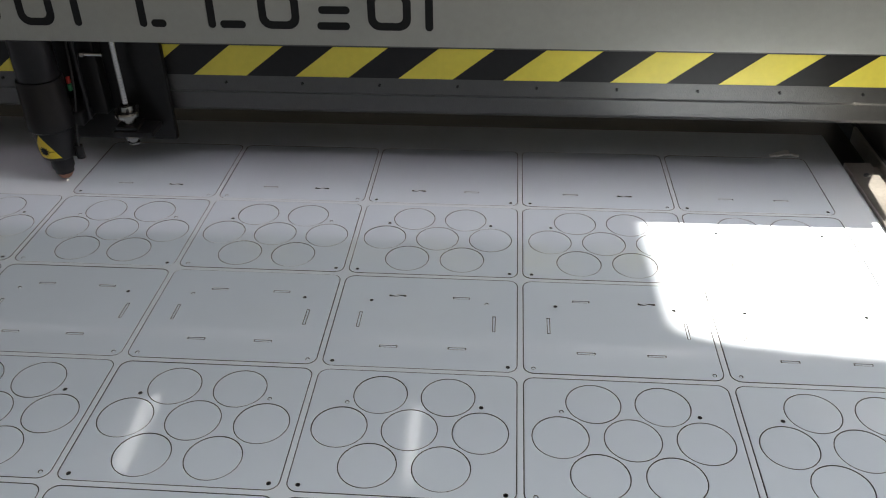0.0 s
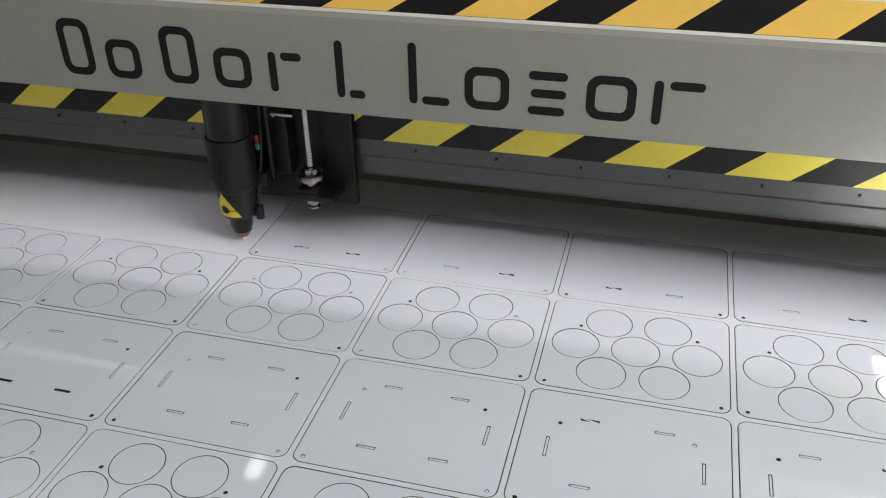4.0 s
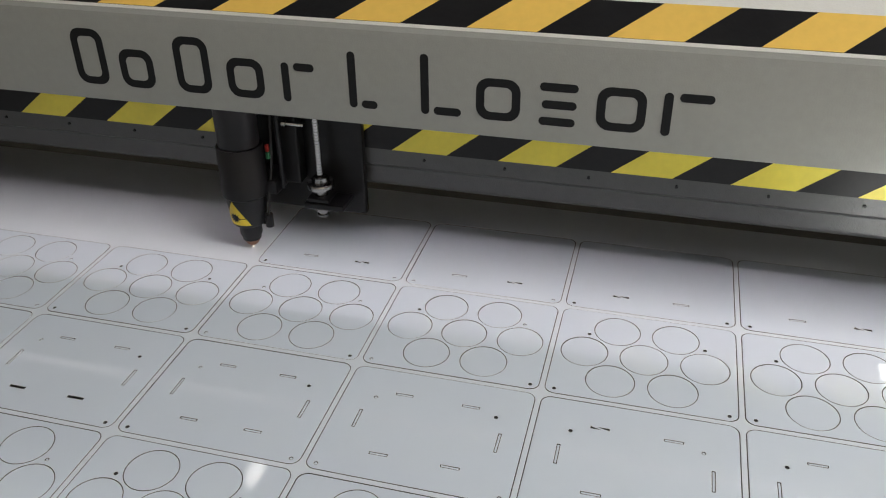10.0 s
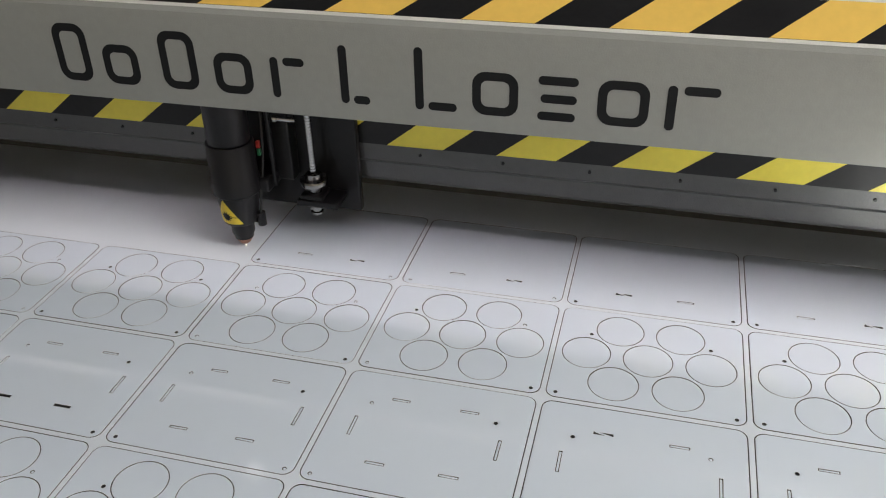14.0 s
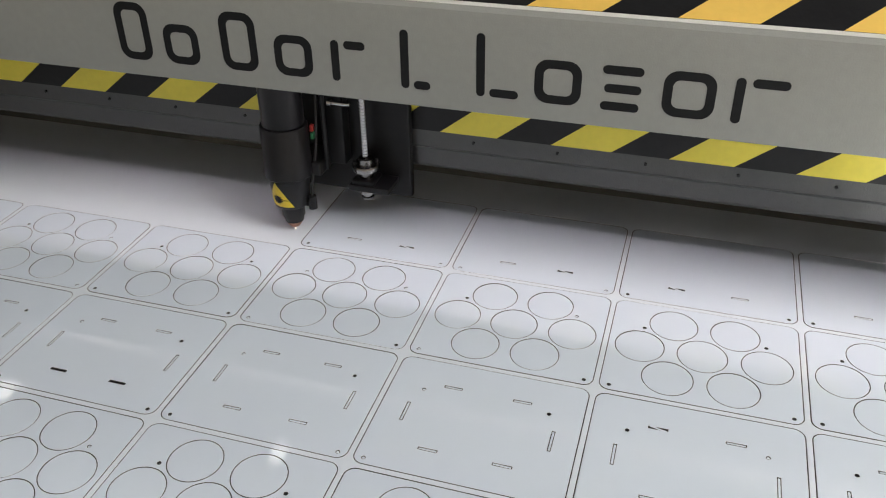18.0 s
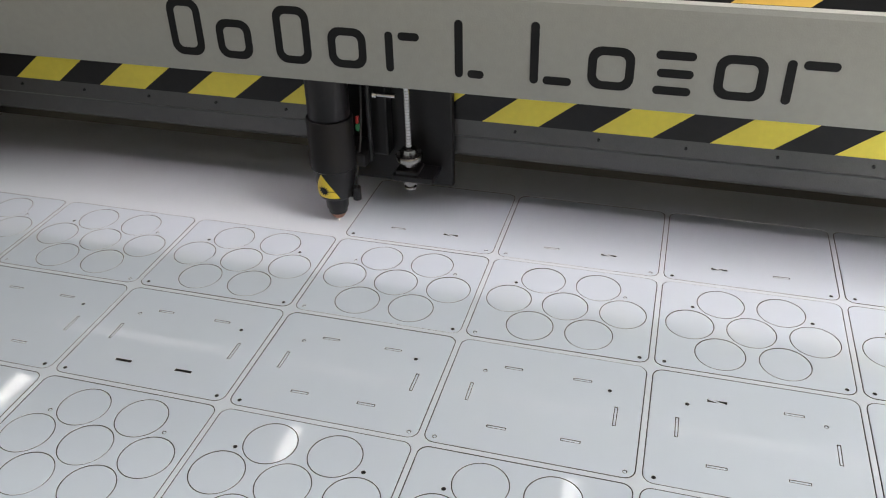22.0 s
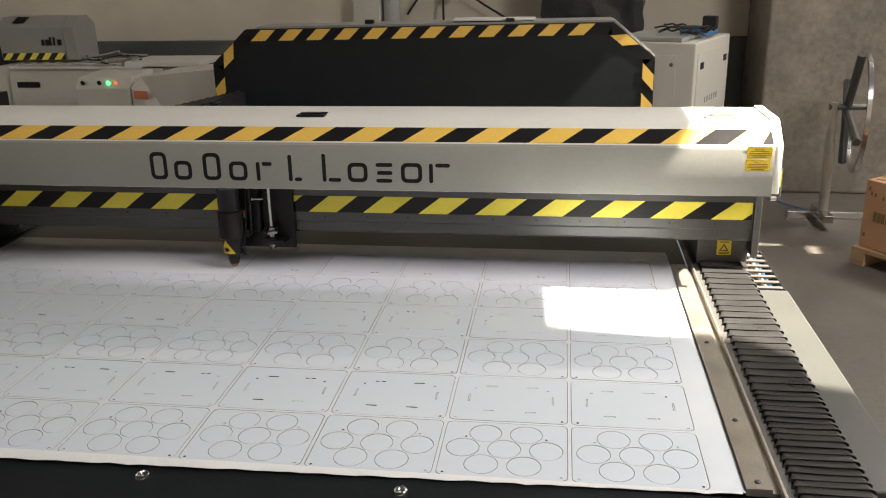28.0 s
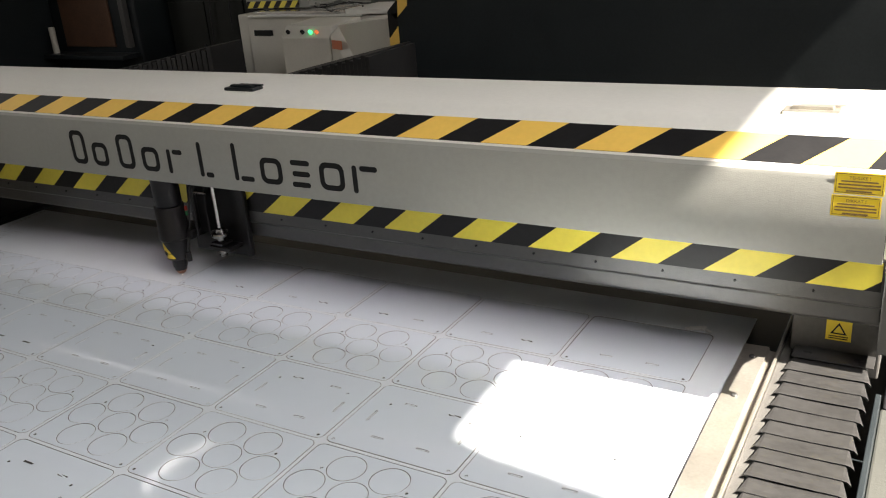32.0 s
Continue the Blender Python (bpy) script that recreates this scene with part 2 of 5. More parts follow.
def box(bm, x0, x1, y0, y1, z0, z1, bevel=0.0, segments=2):
    r = bmesh.ops.create_cube(bm, size=1.0)
    vs = r["verts"]
    for v in vs:
        v.co = Vector(((x0 + x1) / 2 + v.co.x * (x1 - x0), (y0 + y1) / 2 + v.co.y * (y1 - y0), (z0 + z1) / 2 + v.co.z * (z1 - z0)))
    if bevel:
        es = list({e for v in vs for e in v.link_edges})
        bmesh.ops.bevel(bm, geom=es, offset=bevel, segments=segments, affect="EDGES", profile=0.5)
    return bm


def boxm(*a, **k):
    return box(bmesh.new(), *a, **k)


def cyl(bm, p0, p1, r0, r1=None, n=24, caps=True):
    p0, p1 = Vector(p0), Vector(p1)
    d = p1 - p0
    m = Matrix.Translation((p0 + p1) / 2) @ d.to_track_quat("Z", "Y").to_matrix().to_4x4()
    bmesh.ops.create_cone(bm, cap_ends=caps, segments=n, radius1=r0, radius2=r0 if r1 is None else r1, depth=d.length, matrix=m)
    return bm


def lathe(bm, axis_xy, profile, n=32):
    """A turned body about the vertical line at axis_xy; profile: (radius, z) from one end to the other."""
    rings = []
    for r, z in profile:
        rings.append([bm.verts.new((axis_xy[0] + r * math.cos(2 * math.pi * k / n), axis_xy[1] + r * math.sin(2 * math.pi * k / n), z)) for k in range(n)])
    for a, b in zip(rings, rings[1:]):
        for k in range(n):
            bm.faces.new((a[k], a[(k + 1) % n], b[(k + 1) % n], b[k]))
    bm.faces.new(rings[0][::-1])
    bm.faces.new(rings[-1])
    bmesh.ops.recalc_face_normals(bm, faces=bm.faces[:])
    return bm


def prism(bm, profile, x0, x1, bevel=0.0):
    """A closed (y, z) profile drawn out along x."""
    a = [bm.verts.new((x0, y, z)) for y, z in profile]
    b = [bm.verts.new((x1, y, z)) for y, z in profile]
    n = len(profile)
    fs = [bm.faces.new(a), bm.faces.new(b[::-1])]
    for k in range(n):
        fs.append(bm.faces.new((a[k], b[k], b[(k + 1) % n], a[(k + 1) % n])))
    bmesh.ops.recalc_face_normals(bm, faces=fs)
    if bevel:
        bmesh.ops.bevel(bm, geom=list({e for f in fs for e in f.edges}), offset=bevel, segments=2, affect="EDGES", profile=0.5)
    return bm


def tube(bm, points, r, n=8):
    pts = [Vector(p) for p in points]
    rings = []
    for k, p in enumerate(pts):
        d = (pts[min(k + 1, len(pts) - 1)] - pts[max(k - 1, 0)]).normalized()
        u = d.orthogonal().normalized() if k == 0 else (u - d * u.dot(d)).normalized()
        w = d.cross(u)
        rings.append([bm.verts.new(p + r * (math.cos(2 * math.pi * i / n) * u + math.sin(2 * math.pi * i / n) * w)) for i in range(n)])
    for a, b in zip(rings, rings[1:]):
        for i in range(n):
            bm.faces.new((a[i], a[(i + 1) % n], b[(i + 1) % n], b[i]))
    bm.faces.new(rings[0][::-1])
    bm.faces.new(rings[-1])
    bmesh.ops.recalc_face_normals(bm, faces=bm.faces[:])
    return bm


def spline(points, n=10):
    """A smooth line through the points (Catmull-Rom)."""
    P = [Vector(p) for p in points]
    P = [2 * P[0] - P[1]] + P + [2 * P[-1] - P[-2]]
    out = []
    for a, b, c, d in zip(P, P[1:], P[2:], P[3:]):
        for k in range(n):
            t = k / n
            out.append(0.5 * ((2 * b) + (c - a) * t + (2 * a - 5 * b + 4 * c - d) * t * t + (3 * b - a - 3 * c + d) * t ** 3))
    return out + [P[-2]]


RIM = 0.00035


def outline_mesh(name, loops, thick, material, edge=None):
    """A flat plate from closed outlines, the inner ones holes; its top at z = 0. With an edge material the cut has a melted rim."""
    cu = bpy.data.curves.new(name, "CURVE")
    cu.dimensions, cu.fill_mode, cu.extrude = "2D", "BOTH", thick / 2
    if edge:
        cu.bevel_depth, cu.bevel_resolution, cu.offset, cu.extrude = RIM, 0, -RIM, thick / 2 - RIM
    for loop in loops:
        s = cu.splines.new("POLY")
        s.points.add(len(loop) - 1)
        for p, (x, y) in zip(s.points, loop):
            p.co = (x, y, 0, 1)
        s.use_cyclic_u = True
    ob = bpy.data.objects.new(name, cu)
    me = bpy.data.meshes.new_from_object(ob)
    bpy.data.objects.remove(ob)
    me.transform(Matrix.Translation((0, 0, -thick / 2)))
    me.materials.clear()
    me.materials.append(material)
    me.name = name
    bm = bmesh.new()
    bm.from_mesh(me)
    bmesh.ops.remove_doubles(bm, verts=bm.verts[:], dist=0.00001)
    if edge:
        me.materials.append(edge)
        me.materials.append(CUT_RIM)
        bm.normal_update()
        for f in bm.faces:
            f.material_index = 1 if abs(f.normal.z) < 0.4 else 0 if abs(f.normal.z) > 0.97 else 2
    bm.to_mesh(me)
    bm.free()
    return me


def rounded(cx, cy, w, h, r, n=5):
    out = []
    for sx, sy, a0 in ((1, 1, 0), (-1, 1, 90), (-1, -1, 180), (1, -1, 270)):
        for k in range(n + 1):
            a = radians(a0 + 90 * k / n)
            out.append((cx + sx * (w / 2 - r) + r * math.cos(a), cy + sy * (h / 2 - r) + r * math.sin(a)))
    return out


def circle(cx, cy, r, n=40):
    return [(cx + r * math.cos(2 * math.pi * k / n), cy + r * math.sin(2 * math.pi * k / n)) for k in range(n)]


def quad_strip(corners, thick):
    """A thin parallelogram from four corners, raised by thick along its normal."""
    bm = bmesh.new()
    c = [Vector(p) for p in corners]
    nrm = (c[1] - c[0]).cross(c[3] - c[0]).normalized() * thick
    a = [bm.verts.new(p) for p in c]
    b = [bm.verts.new(p + nrm) for p in c]
    bm.faces.new(a[::-1])
    bm.faces.new(b)
    for k in range(4):
        bm.faces.new((a[k], a[(k + 1) % 4], b[(k + 1) % 4], b[k]))
    return bm

# ---- the workshop ----
X0, X1, Y0, Y1 = -7.2, 6.6, -5.7, 5.1


def slab_with_holes(name, u0, u1, v0, v1, holes, thick, material, m, label, category, kind="structure"):
    loops = [[(u0, v0), (u1, v0), (u1, v1), (u0, v1)]]
    loops += [h if isinstance(h[0], tuple) else [(h[0], h[2]), (h[1], h[2]), (h[1], h[3]), (h[0], h[3])] for h in holes]
    ob = new(name, outline_mesh(name, loops, thick, material))
    ob.matrix_world = m
    return tagged(ob, label, category, kind=kind)


floor = tagged(part("floor", boxm(X0 - 0.3, X1 + 0.3, Y0 - 0.3, Y1 + 0.3, FLOOR - 0.2, FLOOR), CONCRETE), "worn grey concrete workshop floor with stains", "floor", kind="structure")
wall_north = tagged(part("wall_north", boxm(X0, X1, Y1, Y1 + 0.25, FLOOR + 1.085, CEIL), WALL_CREAM), "cream plastered workshop wall, scuffed", "wall", kind="structure")
tagged(part("wall_north_dado", boxm(X0, X1, Y1 - 0.03, Y1 + 0.25, FLOOR, FLOOR + 1.085, bevel=0.01), WALL_DADO), "dark grey painted lower part of the wall with a ledge", "wall", kind="structure")
tagged(part("wall_south", boxm(X0, X1, Y0 - 0.25, Y0, FLOOR, CEIL), WALL_CREAM), "cream plastered workshop wall", "wall", kind="structure")
wy0, wy1, wz0, wz1 = WINDOW
west = boxm(X0 - 0.25, X0, Y0, wy0, FLOOR, CEIL)
box(west, X0 - 0.25, X0, wy1, Y1, FLOOR, CEIL)
box(west, X0 - 0.25, X0, wy0, wy1, FLOOR, wz0)
box(west, X0 - 0.25, X0, wy0, wy1, wz1, CEIL)
tagged(part("wall_west", west, WALL_CREAM), "cream plastered workshop wall with an added window", "wall", kind="structure")
# made-up window that gives the west fill lamp its opening
window = thing("added_window", "added white framed window with two panes, holding a fill lamp", "window", (X0 - 0.12, 0, 0), kind="structure")
frame_bm = boxm(-0.03, 0.03, wy0 + 0.002, wy0 + 0.06, wz0 + 0.002, wz1 - 0.002)
box(frame_bm, -0.03, 0.03, wy1 - 0.06, wy1 - 0.002, wz0 + 0.002, wz1 - 0.002)
box(frame_bm, -0.03, 0.03, wy0 + 0.06, wy1 - 0.06, wz0 + 0.002, wz0 + 0.06)
box(frame_bm, -0.03, 0.03, wy0 + 0.06, wy1 - 0.06, wz1 - 0.06, wz1 - 0.002)
box(frame_bm, -0.03, 0.03, (wy0 + wy1) / 2 - 0.03, (wy0 + wy1) / 2 + 0.03, wz0 + 0.06, wz1 - 0.06)
part("window_frame", frame_bm, PAINT_WHITE, window)
part("window_sill", boxm(0.035, 0.17, wy0 - 0.05, wy1 + 0.05, wz0 - 0.04, wz0 - 0.002, bevel=0.004), PAINT_WHITE, window)
for p0, p1 in ((wy0 + 0.06, (wy0 + wy1) / 2 - 0.03), ((wy0 + wy1) / 2 + 0.03, wy1 - 0.06)):
    part("pane", boxm(-0.004, 0.0, p0, p1, wz0 + 0.06, wz1 - 0.06), FROSTED, window)
tagged(part("wall_east", boxm(X1, X1 + 0.25, Y0, Y1, FLOOR, CEIL), WALL_RAW), "bare concrete side wall of the workshop", "wall", kind="structure")

# openings added in the unseen roof, each the outline of one sun patch
K = -SUN_DIR.x / -SUN_DIR.z, -SUN_DIR.y / -SUN_DIR.z


def roof(x, y, z=0.0):
    """Where the sun's ray that lands on (x, y, z) passes the roof."""
    return (x + K[0] * (CEIL - z), y + K[1] * (CEIL - z))


SUN_GAP_MAIN = [roof(0.187, 0.11), roof(0.203, -0.275), roof(0.212, -0.288), roof(0.27, -0.303), roof(0.4, -0.315), roof(0.53, -0.322), roof(0.6, -0.335), roof(0.66, -0.37), roof(0.74, -0.44), roof(1.0, -0.505), roof(1.02, 2.75), roof(0.187, 2.75)]
SUN_GAP_A = [roof(0.98, 1.93, FLOOR), roof(1.235, 1.93, FLOOR), roof(1.2, 2.98, FLOOR), roof(1.02, 2.98, FLOOR)]
SUN_GAP_B = [roof(1.72, 2.74, FLOOR), roof(1.81, 2.745, FLOOR), roof(1.83, 3.035, FLOOR), roof(1.73, 3.02, FLOOR)]
SUN_GAP_D = [roof(1.28, 3.03, FLOOR), roof(1.62, 3.025, FLOOR), roof(1.62, 3.05, FLOOR), roof(1.28, 3.06, FLOOR)]
SUN_GAP_C = [roof(1.36, 0.1, FLOOR), roof(1.75, -0.1, FLOOR), roof(1.75, 0.5, FLOOR), roof(1.45, 0.55, FLOOR)]
SUN_GAP_E = [roof(0.497, -0.772), roof(0.533, -0.772), roof(0.533, -0.75), roof(0.497, -0.752)]
slab_with_holes("ceiling", X0, X1, Y0, Y1, [SUN_GAP_MAIN, SUN_GAP_A, SUN_GAP_B, SUN_GAP_C, SUN_GAP_D, SUN_GAP_E] + ROOF_FILLS, 0.06, CEILING_MAT, Matrix.Translation((0, 0, CEIL + 0.06)), "unseen grey painted roof with openings added to shape the sun", "ceiling")

# opaque panels added over the fill lamps' openings to keep the sun out
for x0, x1, y0, y1 in ROOF_FILLS:
    rl = thing("roof_fill_panel", "unseen white panel added above a fill lamp in the ceiling", "roof light", ((x0 + x1) / 2, (y0 + y1) / 2, CEIL), group="roof lights")
    part("panel", boxm((x0 - x1) / 2 - 0.08, (x1 - x0) / 2 + 0.08, (y0 - y1) / 2 - 0.08, (y1 - y0) / 2 + 0.08, 0.061, 0.1, bevel=0.004), ACRYLIC_EDGE, rl)

# concrete column beside the far wall
tagged(part("column", boxm(1.66, 3.3, 4.3, 5.06, FLOOR, CEIL, bevel=0.02), WALL_RAW), "broad bare concrete column with paint flecks", "column", kind="structure")

# tube lamps under the roof
for lx, ly in ((-0.57, 3.1), (-2.5, 3.1), (-4.75, 3.1)):
    lamp = thing("ceiling_lamp", "white tube lamp hanging under the roof, lit", "lamp", (lx, ly, 3.6), group="ceiling lamps")
    part("housing", boxm(-0.05, 0.05, -0.52, 0.52, 0.03, 0.07, bevel=0.006), PAINT_WHITE, lamp)
    part("diffuser", boxm(-0.035, 0.035, -0.5, 0.5, 0.0, 0.029, bevel=0.01), TUBE_LIGHT, lamp, "glowing white diffuser")
    for s in (-0.35, 0.35):
        part("hanger", cyl(bmesh.new(), (0, s, 0.07), (0, s, 0.26), 0.004, n=8), STEEL, lamp)

# ---- cutting table ----
W, D = 0.24, 0.192
SX0, SX1, SY0, SY1 = -1.58, 0.5335, -0.957, 0.283
TH = 0.003

table = thing("cutting_table", "black steel laser cutting table with aluminium edge strips", "machine", (0, 0, 0))
part("bed", boxm(-1.62, 0.585, -0.957, 1.0, -0.05, -0.012), BED_BLACK, table, "black slotted bed under the sheet")
part("front_rail", prism(bmesh.new(), [(-0.958, -0.012), (-0.964, -0.006), (-1.085, -0.022), (-1.093, -0.03), (-1.1, -0.12), (-1.1, FLOOR + 0.08), (-0.956, FLOOR + 0.08)], -1.9, 0.61, 0.002), RAIL_PAINT, table, "black sloping front rail")
part("body", boxm(-1.85, 0.852, -0.95, 1.3, FLOOR + 0.08, -0.16, bevel=0.01), BLACK_PAINT, table)
for fx in (-1.75, 0.78):
    for fy in (-0.85, 1.2):
        part("foot", lathe(bmesh.new(), (fx, fy), [(0.05, FLOOR), (0.05, FLOOR + 0.015), (0.02, FLOOR + 0.02), (0.02, FLOOR + 0.085)], 16), STEEL, table)
# edge strip at the right of the sheet: flat, then a step down to the guide
strip = prism(bmesh.new(), [(0.5345, -0.008), (0.5345, 0.006), (0.576, 0.007), (0.578, -0.001), (0.5905, -0.001), (0.5905, -0.008)], -0.955, 0.165)
for v in strip.verts:
    v.co.x, v.co.y = v.co.y, v.co.x
bmesh.ops.recalc_face_normals(strip, faces=strip.faces[:])
part("edge_strip", strip, ALU, table, "worn aluminium edge strip")
for sy in (-0.934, -0.727, -0.373, -0.018, 0.12):
    part("screw", lathe(bmesh.new(), (0.556, sy), [(0.0055, 0.0065), (0.0052, 0.0085), (0.0035, 0.0095), (0.0012, 0.0095)], 14), DARK_STEEL, table)
part("guide_rail", boxm(0.597, 0.614, -1.08, 1.0, -0.03, 0.003, bevel=0.0012), CARRIAGE, table, "flat dark guide rail")
part("rail_lip", boxm(0.5912, 0.5962, -1.06, 0.3, -0.02, 0.0095, bevel=0.0008), ALU, table, "bright upright lip of the edge strip")
part("left_strip", boxm(-1.66, -1.62, -0.955, 1.0, -0.03, -0.004, bevel=0.002), BLACK_PAINT, table)
# dome bolts on the front rail
for bx in (-1.465, -0.995, -0.523, -0.05, 0.438):
    bolt = part("bolt", lathe(bmesh.new(), (bx, -0.998), [(0.0155, -0.0165), (0.0155, -0.0125), (0.0125, -0.0115), (0.012, -0.008), (0.0095, -0.0055), (0.0055, -0.0045), (0.005, -0.0075), (0.0005, -0.0075)], 24), CHROME, table, "zinc dome-headed bolt on a washer", smooth=True)

# bellows over the side guide
def bellows(parent, x0, x1, y_from, y_to, n_open, n_tight, z_low, z_high):
    """Folds that lap like shingles: each rises to a lip and drops; wide apart near the gantry, packed at the far end."""
    ys = [y_from]
    weights = [1.0 - 0.3 * k / n_open for k in range(n_open)] + [0.5] * n_tight
    unit = abs(y_to - y_from) / sum(weights)
    sgn = 1 if y_to > y_from else -1
    for w in weights:
        ys.append(ys[-1] + sgn * w * unit * random.uniform(0.94, 1.06))
    for a, b in zip(ys, ys[1:]):
        bm = bmesh.new()
        lean, sag, skew = random.uniform(-0.0015, 0.0015), random.uniform(0.0, 0.002), random.uniform(-0.0025, 0.0025)
        wave = random.uniform(-0.0008, 0.0008)
        rows = []
        for f, z in ((-0.2, z_high - 0.005), (0.0, z_high - 0.0028), (0.3, z_high - 0.002 + wave), (0.65, z_high - 0.001 - wave), (0.98, z_high), (1.0, z_high - 0.0005), (0.98, z_high - 0.0014), (0.88, z_high - 0.007)):
            row = []
            for c in (0.0, 0.035, 0.09, 0.35, 0.65, 0.91, 0.965, 1.0):
                drop = {0.0: 0.006, 0.035: 0.0012, 1.0: 0.006, 0.965: 0.0012}.get(c, 0.0)
                zz = max(z - drop, z_low - 0.006) + lean * (c - 0.5) - sag * math.sin(math.pi * c)
                inset = 0.009 * (1 - f) * (1 if c in (0.0, 1.0) else 0.6 if c in (0.035, 0.965) else 0.0)
                row.append(bm.verts.new((x0 + (x1 - x0) * c + (inset if c < 0.5 else -inset), a + (b - a) * f + skew * (c - 0.5), zz)))
            rows.append(row)
        for r0, r1 in zip(rows, rows[1:]):
            for k in range(len(r0) - 1):
                bm.faces.new((r0[k], r0[k + 1], r1[k + 1], r1[k]))
        bmesh.ops.recalc_face_normals(bm, faces=bm.faces[:])
        part("fold", bm, BELLOW, parent)


bel = thing("side_bellows", "black folding bellows covering the side guide of the table", "bellows", (0, 0, 0), group="guide bellows")
bellows(bel, 0.608, 0.745, 0.135, -1.06, 20, 22, -0.008, 0.012)
part("front_bracket", boxm(0.612, 0.749, -1.075, -1.062, -0.06, 0.012, bevel=0.002), BLACK_PAINT, bel)
part("mounting_strip", boxm(0.617, 0.744, 0.135, 0.178, 0.0115, 0.0142, bevel=0.0008), BELLOW, bel, "clamping strip with slotted holes")
for sx in (0.64, 0.72):
    part("slotted_hole", boxm(sx - 0.007, sx + 0.007, 0.152, 0.158, 0.0137, 0.0149), RUBBER, bel)
bel2 = thing("side_bellows", "black folding bellows covering the far side guide", "bellows", (0, 0, 0), group="guide bellows")
bellows(bel2, -1.83, -1.7, 0.085, -1.06, 20, 33, -0.014, 0.006)

# side cover box, with the conduit that leaves its front
cover = thing("side_cover", "grey-green painted sheet steel cover along the table's side", "cover", (0, 0, 0))
part("box", boxm(0.761, 0.856, -0.86, 0.12, -0.16, -0.048, bevel=0.004), COVER_GREY, cover)
part("inner_wall", boxm(0.7515, 0.7605, -1.05, 0.12, -0.16, -0.022, bevel=0.0015), BLACK_PAINT, cover)
cond = bmesh.new()
for k in range(22):
    a = k / 21 * math.pi / 2
    c = Vector((0.806, -0.862 - 0.07 * math.sin(a), -0.17 + 0.07 * math.cos(a) - 0.02))
    d = Vector((0, -math.cos(a), -math.sin(a)))
    bmesh.ops.create_cone(cond, cap_ends=True, segments=20, radius1=0.034 if k % 2 else 0.029, radius2=0.034 if k % 2 else 0.029, depth=0.0055,
                          matrix=Matrix.Translation(c) @ d.to_track_quat("Z", "Y").to_matrix().to_4x4())
part("conduit", cond, RUBBER, cover, "ribbed black corrugated conduit", smooth=True)

# drag chain behind the cover, running back under the gantry's end
chain = thing("cable_chain", "black plastic cable drag chain with cables inside", "cable chain", (0, 0, 0))
part("tray", boxm(0.7625, 0.856, 0.125, 1.6, -0.1, -0.092), COVER_GREY, chain)
for k in range(31):
    y = 0.127 + k * 0.046
    link = part("link", boxm(0.764, 0.854, y, y + 0.043, -0.0915, -0.088, bevel=0.001), SATIN_BLACK, chain)
    for u in (0.764, 0.848):
        part("side_plate", boxm(u, u + 0.006, y, y + 0.043, -0.0879, -0.05, bevel=0.002), SATIN_BLACK, link)
    part("cross_bar", boxm(0.77, 0.848, y + 0.012, y + 0.028, -0.056, -0.0495, bevel=0.0015), CHAIN_BAR, link)
for k in range(5):
    x = 0.78 + k * 0.014
    part("cable", tube(bmesh.new(), spline([(x + random.uniform(-0.004, 0.004), 0.15 + i * 0.24, -0.078 + random.uniform(-0.006, 0.006)) for i in range(7)], 6), 0.005, 6),
         [PAINT_WHITE, RUBBER, RUBBER, PAINT_GREY, BLUE][k], chain)

# ---- gantry ----
GY = -0.02
gantry = thing("laser_gantry", "grey laser cutter gantry with black and yellow hazard stripes", "machine", (0, GY, 0))
GX0, GX1 = -2.02, 0.744


def bent(bm, line, thick, x0, x1, bevel=0.0):
    """Bent sheet metal: an open (y, z) line with a thickness, drawn out along x."""
    L = [Vector((y, z)) for y, z in line]
    inner = []
    for k, p in enumerate(L):
        a = (p - L[k - 1]).normalized() if k else (L[1] - p).normalized()
        b = (L[k + 1] - p).normalized() if k < len(L) - 1 else a
        n = (Vector((a.y, -a.x)) + Vector((b.y, -b.x))).normalized()
        inner.append(p + n * thick)
    return prism(bm, [tuple(p) for p in L] + [tuple(p) for p in inner[::-1]], x0, x1, bevel)


SLOPE = Vector((0.0455, 0.0314)).normalized()
front_cover = part("front_cover", bent(bmesh.new(), [(0.012, 0.2665), (-0.012, 0.266), (-0.019, 0.268), (-0.0205, 0.274), (-0.0205, 0.386), (-0.019, 0.3915), (-0.014, 0.3945), (0.002, 0.4035)], 0.003, GX0, GX1), PAINT_GREY, gantry, "grey textured front cover", smooth=True)
part("top_cover", bent(bmesh.new(), [(-0.0115, 0.3965), (0.0555, 0.4427), (0.066, 0.447), (0.275, 0.447), (0.283, 0.444), (0.285, 0.437), (0.285, 0.2)], 0.004, GX0, GX1), PAINT_WHITE, gantry, "white painted top cover", smooth=True)
for xa, xb in ((GX1 + 0.0005, GX1 + 0.0225), (GX0 - 0.023, GX0 - 0.0005)):
    part("end_cover", prism(bmesh.new(), [(-0.004, 0.27), (-0.004, 0.396), (0.06, 0.4485), (0.075, 0.453), (0.276, 0.453), (0.288, 0.445), (0.29, 0.2), (0.21, 0.2), (0.1, 0.265)], xa, xb, 0.0025), PAINT_WHITE, gantry, "white end cover", smooth=True)


def on_slope(x, s, lift=0.0):
    """A point of the sloping top: s metres up from its lower edge."""
    o = Vector((-0.0115, 0.3965)) + SLOPE * s + Vector((-SLOPE.y, SLOPE.x)) * lift
    return (x, o.x, o.y)


